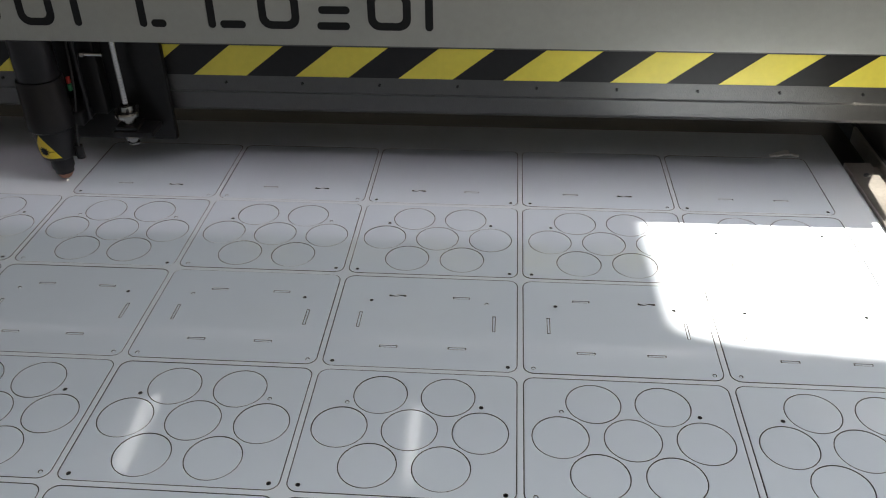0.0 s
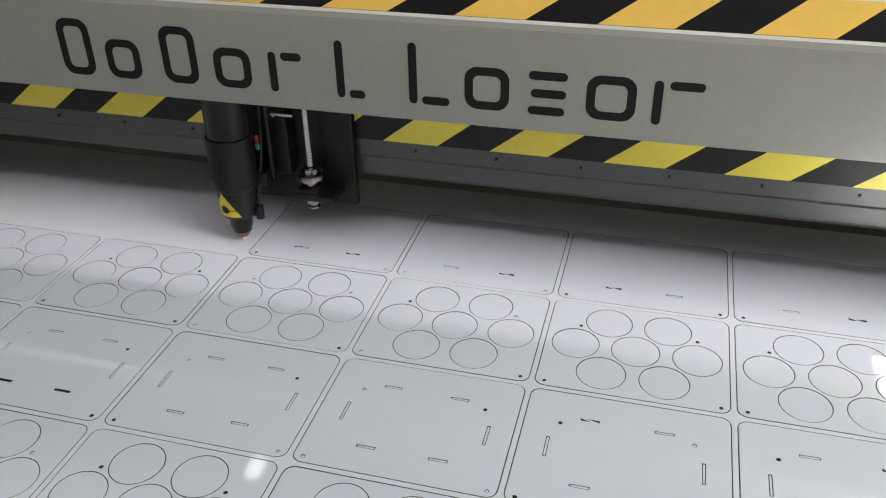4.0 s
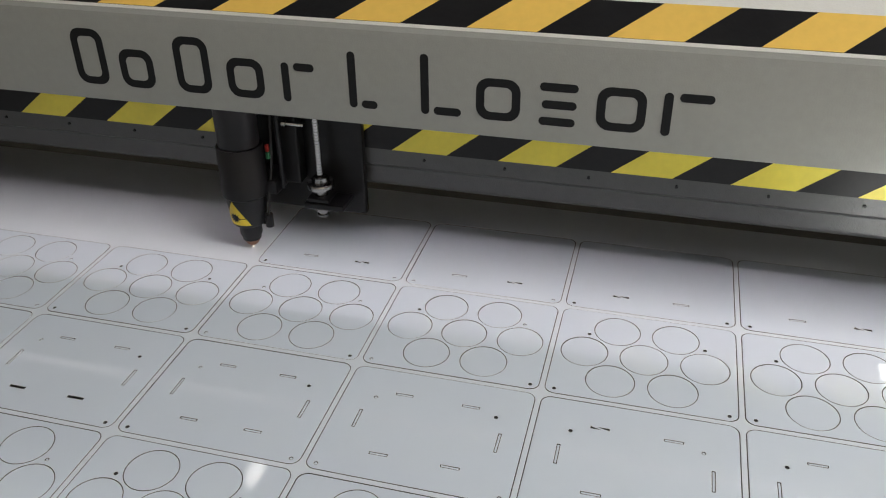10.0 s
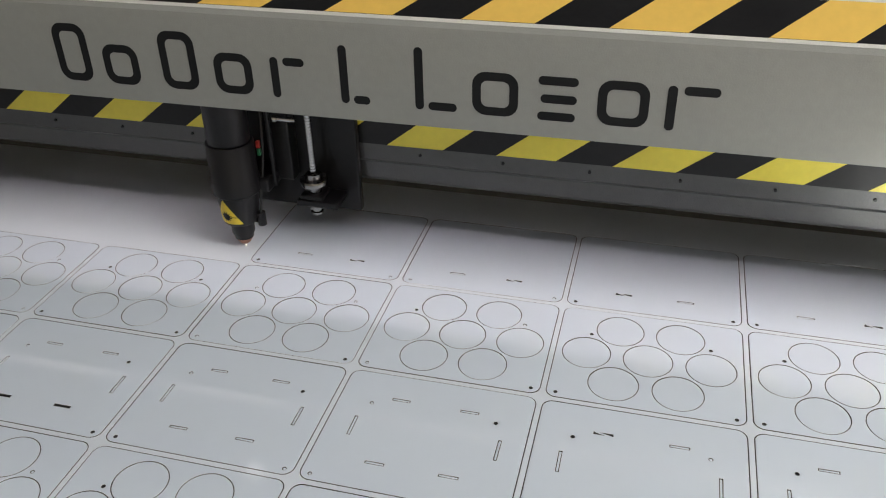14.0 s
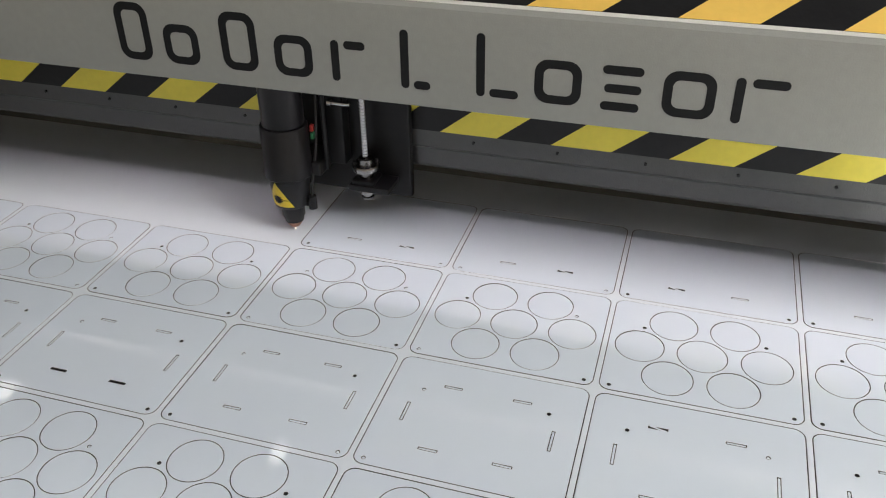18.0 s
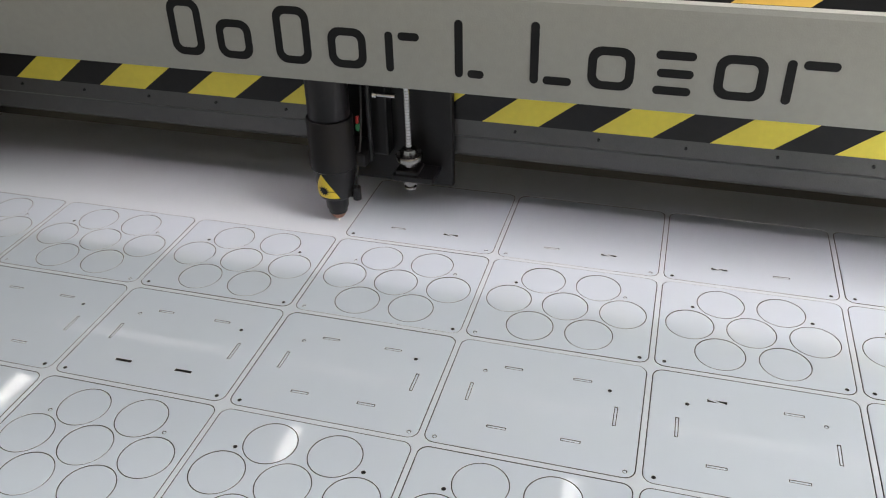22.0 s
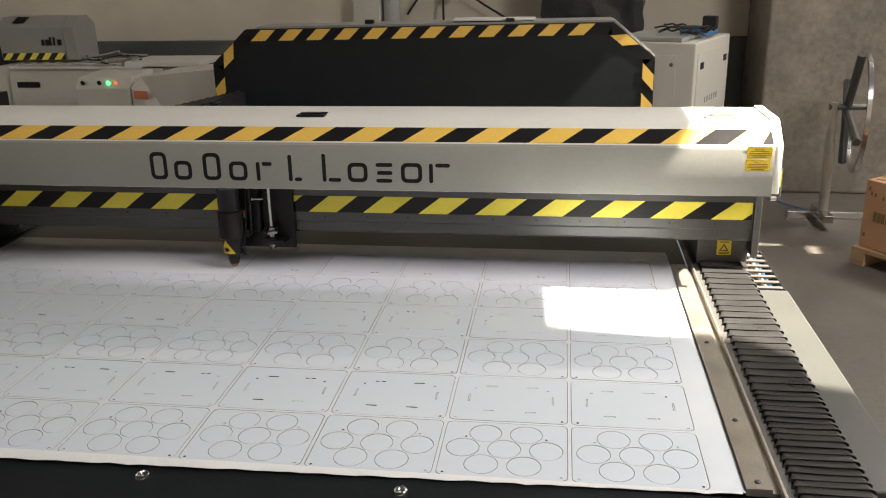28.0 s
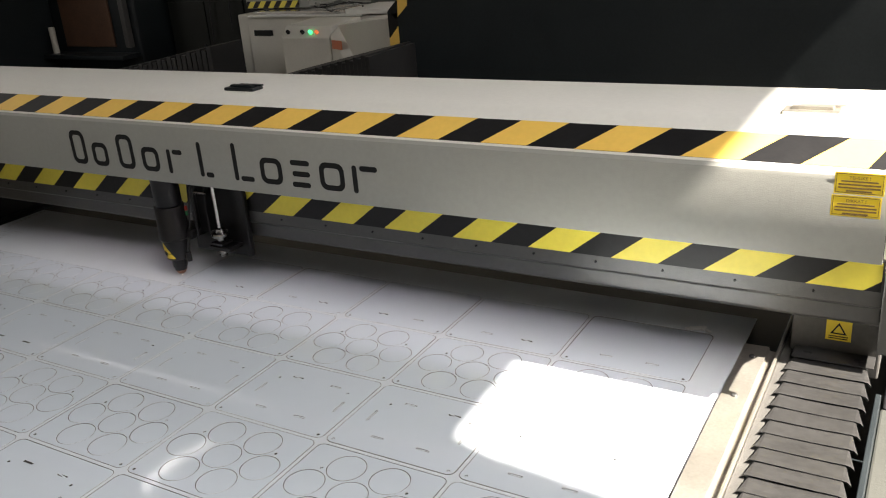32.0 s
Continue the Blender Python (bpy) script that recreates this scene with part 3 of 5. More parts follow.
tape = part("upper_tape", quad_strip([on_slope(GX0 + 0.01, 0.005, 0.0002), on_slope(GX1 - 0.002, 0.005, 0.0002), on_slope(GX1 - 0.002, 0.058, 0.0002), on_slope(GX0 + 0.01, 0.058, 0.0002)], 0.0003), TAPE_BLACK, gantry, "black hazard tape with amber stripes")
x = 0.127 - 12 * 0.1672
while x < GX1:
    a, b, sh = x, x + 0.0845, 0.058
    c = [a, b, b + sh, a + sh]
    lo, hi = GX0 + 0.01, GX1 - 0.0022
    if c[0] > lo and c[2] < hi:
        part("stripe", quad_strip([on_slope(c[0], 0.005, 0.0006), on_slope(c[1], 0.005, 0.0006), on_slope(c[2], 0.058, 0.0006), on_slope(c[3], 0.058, 0.0006)], 0.0002), TAPE_ORANGE, tape)
    elif c[0] < hi and c[0] > lo:
        e = min(c[1], hi)
        h3 = min(c[3], hi)
        f = 0.005 + 0.053 * min(1.0, (hi - c[0]) / sh)
        part("stripe", quad_strip([on_slope(c[0], 0.005, 0.0006), on_slope(e, 0.005, 0.0006), on_slope(hi, f, 0.0006), on_slope(h3, f, 0.0006)], 0.0002), TAPE_ORANGE, tape)
    x += 0.1672

# lower beam behind the front cover
BY = 0.149
part("lower_beam", prism(bmesh.new(), [(BY, 0.268), (BY, 0.127), (BY + 0.004, 0.123), (BY + 0.004, 0.096), (BY + 0.008, 0.09), (BY + 0.03, 0.088), (BY + 0.33, 0.084), (BY + 0.33, 0.19), (BY + 0.13, 0.19), (BY + 0.13, 0.268)], GX0 + 0.02, 0.744, 0.0015), DARK_STEEL, gantry, "dark textured steel beam")
LZ0, LZ1, LX1 = 0.154, 0.204, 0.741
ltape = part("lower_tape", quad_strip([(-2.0, BY - 0.0002, LZ0), (LX1, BY - 0.0002, LZ0), (LX1, BY - 0.0002, LZ1), (-2.0, BY - 0.0002, LZ1)], 0.0003), TAPE_BLACK, gantry, "black hazard tape with yellow stripes")
x = -0.032 - 11 * 0.1655
while x < LX1 - 0.02:
    hi, sh, wide = LX1 - 0.0004, 0.065, 0.086
    if x + wide + sh <= hi:
        cs = [(x, LZ0), (x + wide, LZ0), (x + wide + sh, LZ1), (x + sh, LZ1)]
    else:
        cs = [(x, LZ0), (min(x + wide, hi), LZ0), (hi, LZ0 + (LZ1 - LZ0) * max(0.02, (hi - x - wide) / sh)), (hi, LZ1), (min(x + sh, hi), LZ1)]
    bm = bmesh.new()
    bm.faces.new([bm.verts.new((u, BY - 0.0008, v)) for u, v in cs])
    part("stripe", bm, TAPE_YELLOW, ltape)
    x += 0.1655
for k in range(21):
    sx = 0.643 - k * 0.1245
    part("screw", cyl(bmesh.new(), (sx, BY + 0.002, 0.142), (sx, BY - 0.0022, 0.142), 0.0027, 0.0022, 12), SATIN_BLACK, gantry)
for k in range(10):
    sx = 0.515 - k * 0.249
    part("screw", cyl(bmesh.new(), (sx, BY + 0.002, 0.222), (sx, BY - 0.0022, 0.222), 0.0036, 0.003, 12), STEEL, gantry)
part("beam_end_plate", boxm(0.7445, 0.763, BY - 0.012, BY + 0.09, 0.05, 0.262, bevel=0.002), DARK_STEEL, gantry, "black end plate")
part("hinge_bolt", cyl(bmesh.new(), (0.748, 0.0, 0.258), (0.762, 0.0, 0.258), 0.006, n=12), STEEL, gantry)

# strip lamp that lights the cutting line; unseen inner plate added to block it
part("inner_tray", boxm(GX0 + 0.02, 0.74, 0.0522, BY - 0.001, 0.249, 0.256), BLACK_PAINT, gantry, "unseen black plate added to cut off the strip lamp")
part("strip_lamp", boxm(-1.3, 0.65, 0.025, 0.035, 0.2925, 0.299), PAINT_WHITE, gantry, "slim strip lamp under the cover")

# unseen blocker added to soften the lit band's front edge
part("lamp_shade", boxm(-1.32, 0.67, 0.0212, 0.0253, 0.279, 0.2832), BLACK_PAINT, gantry)
part("strip_diffuser", boxm(-1.3, 0.65, 0.0, 0.0118, 0.2626, 0.2656), STRIP_GLOW, gantry, "glowing edge of the strip lamp")

# carriages that ride on the side guides
for cx0, cx1, nm in ((0.608, 0.75, 1), (-1.84, -1.69, 0)):
    part("carriage", boxm(cx0, cx1, 0.2, 0.46, -0.03, 0.0855, bevel=0.003), BLACK_PAINT if cx0 < 0 else CARRIAGE, gantry, "dark steel carriage block")
    sx = cx0 + (0.075 if nm else 0.1)
    lz = 0.027
    st = part("warning_label", quad_strip([(sx - 0.02, 0.1997, lz + 0.006), (sx + 0.02, 0.1997, lz + 0.006), (sx + 0.02, 0.1997, lz + 0.05), (sx - 0.02, 0.1997, lz + 0.05)], 0.0004), STICKER, gantry, "yellow warning label with a triangle")
    part("printed_bar", quad_strip([(sx - 0.014, 0.1991, lz + 0.0435), (sx + 0.014, 0.1991, lz + 0.0435), (sx + 0.014, 0.1991, lz + 0.0465), (sx - 0.014, 0.1991, lz + 0.0465)], 0.0002), PRINT_BROWN, st)
    for zz in (lz + 0.009, lz + 0.013):
        part("printed_bar", quad_strip([(sx - 0.015, 0.1991, zz), (sx + 0.015, 0.1991, zz), (sx + 0.015, 0.1991, zz + 0.0018), (sx - 0.015, 0.1991, zz + 0.0018)], 0.0002), INK, st)
    bm = bmesh.new()
    tri_o = [(sx - 0.013, lz + 0.018), (sx + 0.013, lz + 0.018), (sx, lz + 0.04)]
    tri_i = [(sx - 0.0085, lz + 0.0205), (sx + 0.0085, lz + 0.0205), (sx, lz + 0.035)]
    vo = [bm.verts.new((u, 0.1990, v)) for u, v in tri_o]
    vi = [bm.verts.new((u, 0.1990, v)) for u, v in tri_i]
    for k in range(3):
        bm.faces.new((vo[k], vo[(k + 1) % 3], vi[(k + 1) % 3], vi[k]))
    part("printed_triangle", bm, INK, st)

# lettering on the front cover, as plain strokes of its size and colour
def stroke_mark(outer, inner, parent, z0):
    loops = [outer] + ([inner] if inner else [])
    me = outline_mesh("plain_mark", loops, 0.0004, INK)
    return piece("plain_mark", me, Matrix.Translation((0, -0.0209, 0)) @ pose(0, 0, 0, 90), parent)


ZB, ZX, ZT = 0.2905, 0.343, 0.365
SW = 0.0105


def bar_v(x, z0, z1):
    stroke_mark(rounded(x, (z0 + z1) / 2, SW, z1 - z0, SW * 0.49), None, gantry, 0)


def bar_h(x0, x1, z):
    stroke_mark(rounded((x0 + x1) / 2, z, x1 - x0, SW, SW * 0.49), None, gantry, 0)


def ring(x0, x1, z0, z1):
    stroke_mark(rounded((x0 + x1) / 2, (z0 + z1) / 2, x1 - x0, z1 - z0, 0.016), rounded((x0 + x1) / 2, (z0 + z1) / 2, x1 - x0 - 2 * SW, z1 - z0 - 2 * SW, 0.008), gantry, 0)


# ---- laser head ----
HX, HY = -0.74, GY + 0.065
head = thing("laser_cutter_head", "black laser cutting head with a tapered nozzle and a warning triangle", "laser head", (HX, HY, 0))
part("upper_tube", lathe(bmesh.new(), (0, 0), [(0.031, 0.247), (0.031, 0.182), (0.0305, 0.18)], 40), SATIN_BLACK, head, smooth=True)
part("lower_tube", lathe(bmesh.new(), (0, 0), [(0.034, 0.179), (0.035, 0.177), (0.035, 0.125), (0.036, 0.123), (0.036, 0.1), (0.033, 0.097)], 40), SATIN_BLACK, head, smooth=True)
cone = part("cone", lathe(bmesh.new(), (0, 0), [(0.031, 0.098), (0.031, 0.088), (0.0265, 0.05), (0.025, 0.048)], 40), SATIN_BLACK, head, "black tapered cone", smooth=True)
part("nozzle", lathe(bmesh.new(), (0, 0), [(0.0175, 0.05), (0.0175, 0.028), (0.0145, 0.022), (0.0145, 0.018)], 32), SATIN_BLACK, head, smooth=True)
part("nozzle_tip", lathe(bmesh.new(), (0, 0), [(0.0125, 0.02), (0.012, 0.014), (0.0085, 0.0085), (0.003, 0.0075)], 28), BRASS, head, "heat-stained copper nozzle tip", smooth=True)
part("glow", lathe(bmesh.new(), (0, 0), [(0.0006, 0.0004), (0.0009, 0.0012), (0.0005, 0.002)], 10), LASER_SPOT, head, "bright cutting spot")
# warning triangle wrapped on the cone
def on_cone(ang, z, lift):
    r = 0.0265 + (z - 0.05) / 0.038 * 0.0045 + lift
    return (r * math.sin(ang), -r * math.cos(ang), z)


A0 = -0.28
def cone_patch(pts, lift, n=6):
    """A curved triangle on the cone: pts are (angle, z) of its three corners."""
    bm = bmesh.new()
    rows = []
    for i in range(n + 1):
        row = []
        for j in range(n + 1 - i):
            a, b = i / n, j / n
            c = 1 - a - b
            row.append(bm.verts.new(on_cone(A0 + a * pts[0][0] + b * pts[1][0] + c * pts[2][0], a * pts[0][1] + b * pts[1][1] + c * pts[2][1], lift)))
        rows.append(row)
    for i in range(n):
        for j in range(len(rows[i]) - 1):
            bm.faces.new((rows[i][j], rows[i][j + 1], rows[i + 1][j]))
            if j < len(rows[i + 1]) - 1:
                bm.faces.new((rows[i][j + 1], rows[i + 1][j + 1], rows[i + 1][j]))
    bmesh.ops.recalc_face_normals(bm, faces=bm.faces[:])
    return bm


tri = part("warning_triangle", cone_patch([(0.0, 0.096), (-0.86, 0.0535), (0.86, 0.0535)], 0.0006), STICKER, head, "yellow warning triangle with a black burst symbol")
bm = bmesh.new()
mid = bm.verts.new(on_cone(A0, 0.0665, 0.0012))
star = [bm.verts.new(on_cone(A0 + (0.34 if k % 2 else 0.2) * math.sin(2 * math.pi * k / 24), 0.0665 + (0.0092 if k % 2 else 0.0055) * math.cos(2 * math.pi * k / 24), 0.0012)) for k in range(24)]
for k in range(24):
    bm.faces.new((mid, star[k], star[(k + 1) % 24]))
bmesh.ops.recalc_face_normals(bm, faces=bm.faces[:])
part("burst_symbol", bm, INK, tri)
bm = bmesh.new()
vs = [bm.verts.new(on_cone(A0 + a, z, 0.0012)) for a, z in ((0.25, 0.0655), (0.62, 0.0655), (0.6, 0.0668), (0.25, 0.0668))]
bm.faces.new(vs)
part("burst_line", bm, INK, tri)
part("air_elbow", (lambda b: (cyl(b, (0.02, 0, 0.05), (0.034, 0, 0.05), 0.0045, n=12), cyl(b, (0.034, 0, 0.043), (0.034, 0, 0.064), 0.0065, n=14), b)[2])(bmesh.new()), SATIN_BLACK, head)
part("air_hose", tube(bmesh.new(), spline([(0.034, 0, 0.062), (0.036, 0.004, 0.09), (0.04, 0.02, 0.15), (0.042, 0.03, 0.247)], 6), 0.002, 8), RUBBER, head, "thin clear air hose")
part("back_plate", boxm(-0.005, 0.17, 0.067, 0.081, 0.045, 0.247, bevel=0.003), SATIN_BLACK, head, "black carriage plate")
part("tube_clamp", boxm(-0.04, 0.05, 0.005, 0.0665, 0.095, 0.118, bevel=0.004), SATIN_BLACK, head)
part("shelf", boxm(0.085, 0.15, 0.02, 0.0665, 0.07, 0.08, bevel=0.002), SATIN_BLACK, head)
part("side_block", boxm(0.045, 0.075, 0.042, 0.0665, 0.1, 0.247, bevel=0.003), SATIN_BLACK, head)
part("guide_rod", cyl(bmesh.new(), (0.052, 0.025, 0.1), (0.052, 0.025, 0.247), 0.0035, n=16), SATIN_BLACK, head, "black guide rod", smooth=True)
screw = bmesh.new()
for k in range(52):
    z = 0.122 + k * 0.0024
    bmesh.ops.create_cone(screw, cap_ends=True, segments=14, radius1=0.0052 if k % 2 else 0.0044, radius2=0.0052 if k % 2 else 0.0044, depth=0.0024, matrix=Matrix.Translation((0.108, 0.04, z)))
part("lead_screw", screw, STEEL, head, "threaded steel lead screw")
part("flange_nut", lathe(bmesh.new(), (0.108, 0.04), [(0.0105, 0.088), (0.0105, 0.1), (0.0205, 0.1005), (0.021, 0.102), (0.021, 0.108), (0.02, 0.1095), (0.0125, 0.11), (0.0115, 0.118), (0.0095, 0.1195)], 28), STEEL_DIM, head, "polished steel flange nut", smooth=True)
for k in range(4):
    a = k * math.pi / 2 + 0.5
    part("nut_bolt", cyl(bmesh.new(), (0.108 + 0.0162 * math.cos(a), 0.04 + 0.0162 * math.sin(a), 0.1096), (0.108 + 0.0162 * math.cos(a), 0.04 + 0.0162 * math.sin(a), 0.1145), 0.0028, n=8), SATIN_BLACK, head)
part("screw_bearing", boxm(0.09, 0.126, 0.022, 0.058, 0.0805, 0.0875, bevel=0.002), SATIN_BLACK, head)
part("screw_end", lathe(bmesh.new(), (0.108, 0.04), [(0.0115, 0.0695), (0.0125, 0.068), (0.0125, 0.061), (0.007, 0.06), (0.007, 0.0545), (0.0095, 0.054), (0.0095, 0.051)], 20), STEEL_DIM, head, "steel end nut", smooth=True)
part("cross_bolt", (lambda b: (cyl(b, (0.066, 0.03, 0.206), (0.094, 0.03, 0.206), 0.0036, n=12), cyl(b, (0.06, 0.03, 0.206), (0.066, 0.03, 0.206), 0.0062, n=12), b)[2])(bmesh.new()), STEEL, head, "bright steel cross bolt")
part("terminal", boxm(0.035, 0.04, 0.012, 0.018, 0.164, 0.175, bevel=0.001), mat("red_connector", (0.3, 0.02, 0.015), 0.5), head, "small red connector")
part("terminal", boxm(0.035, 0.04, 0.012, 0.018, 0.152, 0.163, bevel=0.001), mat("green_connector", (0.02, 0.15, 0.06), 0.5), head, "small green connector")

# plain marks along the cover
ring(-0.921, -0.872, ZB, ZT + 0.003)
ring(-0.852, -0.801, ZB, 0.344)
ring(-0.7675, -0.717, ZB, 0.367)
ring(-0.693, -0.641, ZB, 0.344)
bar_v(-0.61, ZB, 0.343); bar_h(-0.598, -0.57, 0.338)
bar_v(-0.519, ZB, 0.364); bar_h(-0.508, -0.487, 0.296)
bar_v(-0.424, ZB, 0.368); bar_h(-0.413, -0.378, 0.296)
ring(-0.359, -0.304, ZB, 0.344)
bar_h(-0.281, -0.235, 0.339); bar_h(-0.278, -0.236, 0.317); bar_h(-0.281, -0.237, 0.2955)
ring(-0.2125, -0.155, ZB, 0.345)
bar_v(-0.131, ZB, 0.344); bar_h(-0.119, -0.08, 0.339)

# latches on the white top
for lx in (-0.485, 0.625):
    latch = part("latch", boxm(lx - 0.04, lx + 0.04, 0.085, 0.118, 0.4472, 0.454, bevel=0.002), BLACK_PAINT if lx < 0 else ALU, gantry, "black toggle latch" if lx < 0 else "metal toggle latch")
    part("latch_lever", boxm(lx - 0.028, lx + 0.03, 0.092, 0.104, 0.4542, 0.459, bevel=0.0015), BLACK_PAINT if lx < 0 else ALU, latch)
    part("latch_hook", boxm(lx - 0.018, lx + 0.045, 0.107, 0.115, 0.4542, 0.458, bevel=0.001), BLACK_PAINT if lx < 0 else ALU, latch)

# yellow plates at the right of the front cover
def heading(words, size, at, material, parent):
    """Raised letters on a face that looks towards -y, centred on at."""
    cu = bpy.data.curves.new("lettering", "FONT")
    cu.body, cu.size, cu.align_x, cu.extrude = words, size, "CENTER", 0.0001
    ob = bpy.data.objects.new("lettering", cu)
    me = bpy.data.meshes.new_from_object(ob)
    bpy.data.objects.remove(ob)
    me.transform(Matrix.Translation(at) @ Matrix.Rotation(radians(90), 4, "X"))
    bm = bmesh.new()
    bm.from_mesh(me)
    return part("lettering", bm, material, parent)


for z0, z1, xa, words in ((0.3665, 0.397, 0.675, "TEHLIKE !"), (0.3345, 0.3645, 0.673, "DIKKAT !")):
    lab = part("warning_label", quad_strip([(xa, -0.0208, z0), (xa + 0.062, -0.0208, z0), (xa + 0.062, -0.0208, z1), (xa, -0.0208, z1)], 0.0004), STICKER, gantry, "yellow warning label with small black print")
    heading(words, 0.0062, (xa + 0.031, -0.0213, z1 - 0.0095), PRINT_BROWN, lab)
    border = bmesh.new()
    for u0, u1, v0, v1 in ((0.002, 0.06, 0.0018, 0.0025), (0.002, 0.06, z1 - z0 - 0.0025, z1 - z0 - 0.0018), (0.002, 0.0027, 0.0025, z1 - z0 - 0.0025), (0.0593, 0.06, 0.0025, z1 - z0 - 0.0025)):
        box(border, xa + u0, xa + u1, -0.0214, -0.0209, z0 + v0, z0 + v1)
    part("border", border, PRINT_BROWN, lab)
    for k, w in enumerate((0.046, 0.052, 0.052, 0.032)):
        zz = z1 - 0.0135 - k * 0.0045
        part("printed_bar", quad_strip([(xa + 0.031 - w / 2, -0.0214, zz), (xa + 0.031 + w / 2, -0.0214, zz), (xa + 0.031 + w / 2, -0.0214, zz + 0.0024), (xa + 0.031 - w / 2, -0.0214, zz + 0.002)], 0.0002), PRINT_BROWN, lab)

# ---- the far side of the workshop ----
FX = -0.07

def plate_xz(name, loop, y0, y1, material, parent, label="", bevel=0.0):
    bm = bmesh.new()
    a = [bm.verts.new((x, y0, z)) for x, z in loop]
    b = [bm.verts.new((x, y1, z)) for x, z in loop]
    bm.faces.new(a)
    bm.faces.new(b[::-1])
    for k in range(len(loop)):
        bm.faces.new((a[k], a[(k + 1) % len(loop)], b[(k + 1) % len(loop)], b[k]))
    bmesh.ops.recalc_face_normals(bm, faces=bm.faces[:])
    if bevel:
        bmesh.ops.bevel(bm, geom=bm.edges[:], offset=bevel, segments=2, affect="EDGES")
    return part(name, bm, material, parent, label)


# second machine: a big black hood edged with hazard tape
hood = thing("machine_hood", "large black machine hood edged with black and yellow hazard tape", "machine", (FX, 0, 0))
HYF = 2.68
HP = [(-1.77, FLOOR + 0.1), (0.785, FLOOR + 0.1), (0.785, 0.318), (0.553, 0.507), (-1.555, 0.487), (-1.77, 0.292)]
plate_xz("shell", HP, HYF, HYF + 0.05, BLACK_PAINT, hood, "black painted front panel", 0.004)
plate_xz("back_shell", [(-1.75, FLOOR + 0.02), (0.79, FLOOR + 0.02), (0.79, 0.325), (0.558, 0.516), (-1.5, 0.498), (-1.75, 0.3)], HYF + 0.051, HYF + 0.3, HOOD_GREY, hood, "grey painted hood behind the panel", 0.006)
part("lid", boxm(-0.35, 0.12, HYF + 0.08, HYF + 0.25, 0.516, 0.526, bevel=0.003), PAINT_WHITE, hood, "white lid on the hood")
for lx in (-0.83, -0.02):
    part("latch", boxm(lx - 0.025, lx + 0.025, HYF + 0.06, HYF + 0.1, 0.508, 0.53, bevel=0.003), BLACK_PAINT, hood)
# tape along the edge: one strip a side, its stripes on it
edge_loop = [(-1.77, -0.3), (-1.77, 0.292), (-1.555, 0.487), (0.553, 0.507), (0.785, 0.318), (0.785, -0.3)]
TW = 0.062
for k in range(5):
    p, q = Vector((edge_loop[k][0], edge_loop[k][1])), Vector((edge_loop[k + 1][0], edge_loop[k + 1][1]))
    d = (q - p).normalized()
    n = Vector((d.y, -d.x))
    L = (q - p).length

    def at(s, w, lift):
        v = p + d * s + n * (0.004 + w)
        return (v.x, HYF - lift, v.y)

    strip = part("edge_tape", quad_strip([at(0.012, TW, 0.0006), at(L - 0.012, TW, 0.0006), at(L - 0.012, 0, 0.0006), at(0.012, 0, 0.0006)], 0.0004), TAPE_BLACK, hood)
    s = 0.03
    step = 0.166
    while s + 0.13 < L:
        lean = 0.066 if k else -0.066
        a0 = s if lean > 0 else s + 0.066
        part("stripe", quad_strip([at(a0, TW, 0.0014), at(a0 + 0.088, TW, 0.0014), at(a0 + 0.088 + lean, 0, 0.0014), at(a0 + lean, 0, 0.0014)], 0.0003), TAPE_ORANGE, strip)
        s += step
# its own bellows, seen past the hood
bel3 = thing("far_bellows", "dark accordion bellows of the machine behind", "bellows", (FX, 0, 0))
for k in range(30):
    x = -1.55 - k * 0.024
    part("fold", boxm(x - 0.02, x + 0.004, 2.15, 2.58, -0.1, 0.145 - 0.0052 * k + (0.012 if k % 2 else 0), bevel=0.003), FAR_BELLOW, bel3)
bel4 = thing("far_bellows", "dark accordion bellows running along the wall", "bellows", (FX, 0, 0))
for k in range(42):
    x = -6.2 + k * 0.055
    part("fold", boxm(x - 0.022, x + 0.022, 3.5, 3.85, -0.62, -0.465 + 0.0099 * k + (0.018 if k % 2 else 0), bevel=0.004), FAR_BELLOW, bel4)
part("long_base", boxm(-6.3, -3.75, 3.45, 3.9, FLOOR, -0.6, bevel=0.01), BLACK_PAINT, bel4, "black base under the bellows")

# marking machine: white cabinet with a grey housing on it
marker = thing("marking_machine", "cream laser marking machine with a grey housing on top", "machine", (FX, 0, 0))
part("cabinet", boxm(-4.03, -2.75, 4.06, 4.75, FLOOR, 0.1, bevel=0.006), PAINT_OLD, marker, "cream sheet metal cabinet")
part("cabinet_side", boxm(-4.16, -4.032, 4.1, 4.75, FLOOR, 0.115, bevel=0.006), PAINT_OLD, marker)
part("top_plate", boxm(-4.0, -2.9, 4.03, 4.7, 0.101, 0.112, bevel=0.002), PAINT_WHITE, marker)
part("table_plate", boxm(-3.05, -2.45, 4.05, 4.5, 0.113, 0.15, bevel=0.004), PAINT_WHITE, marker, "white table plate")
part("grip", boxm(-3.97, -3.78, 4.052, 4.059, -0.045, 0.0, bevel=0.003), INK, marker, "black recessed grip")
part("grip", boxm(-2.98, -2.86, 4.052, 4.059, -0.045, 0.0, bevel=0.003), INK, marker, "black recessed grip")
for k in range(6):
    part("plain_mark", boxm(-3.66 + k * 0.085, -3.6 + k * 0.085, 4.055, 4.0598, -0.3, -0.23), INK, marker)
part("rail", boxm(-3.98, -3.1, 4.12, 4.45, 0.113, 0.135, bevel=0.004), STEEL, marker, "polished rail under the housing")
HB = [(4.27, 0.142), (4.25, 0.4), (4.36, 0.478), (4.5, 0.478), (4.6, 0.41), (4.6, 0.142)]
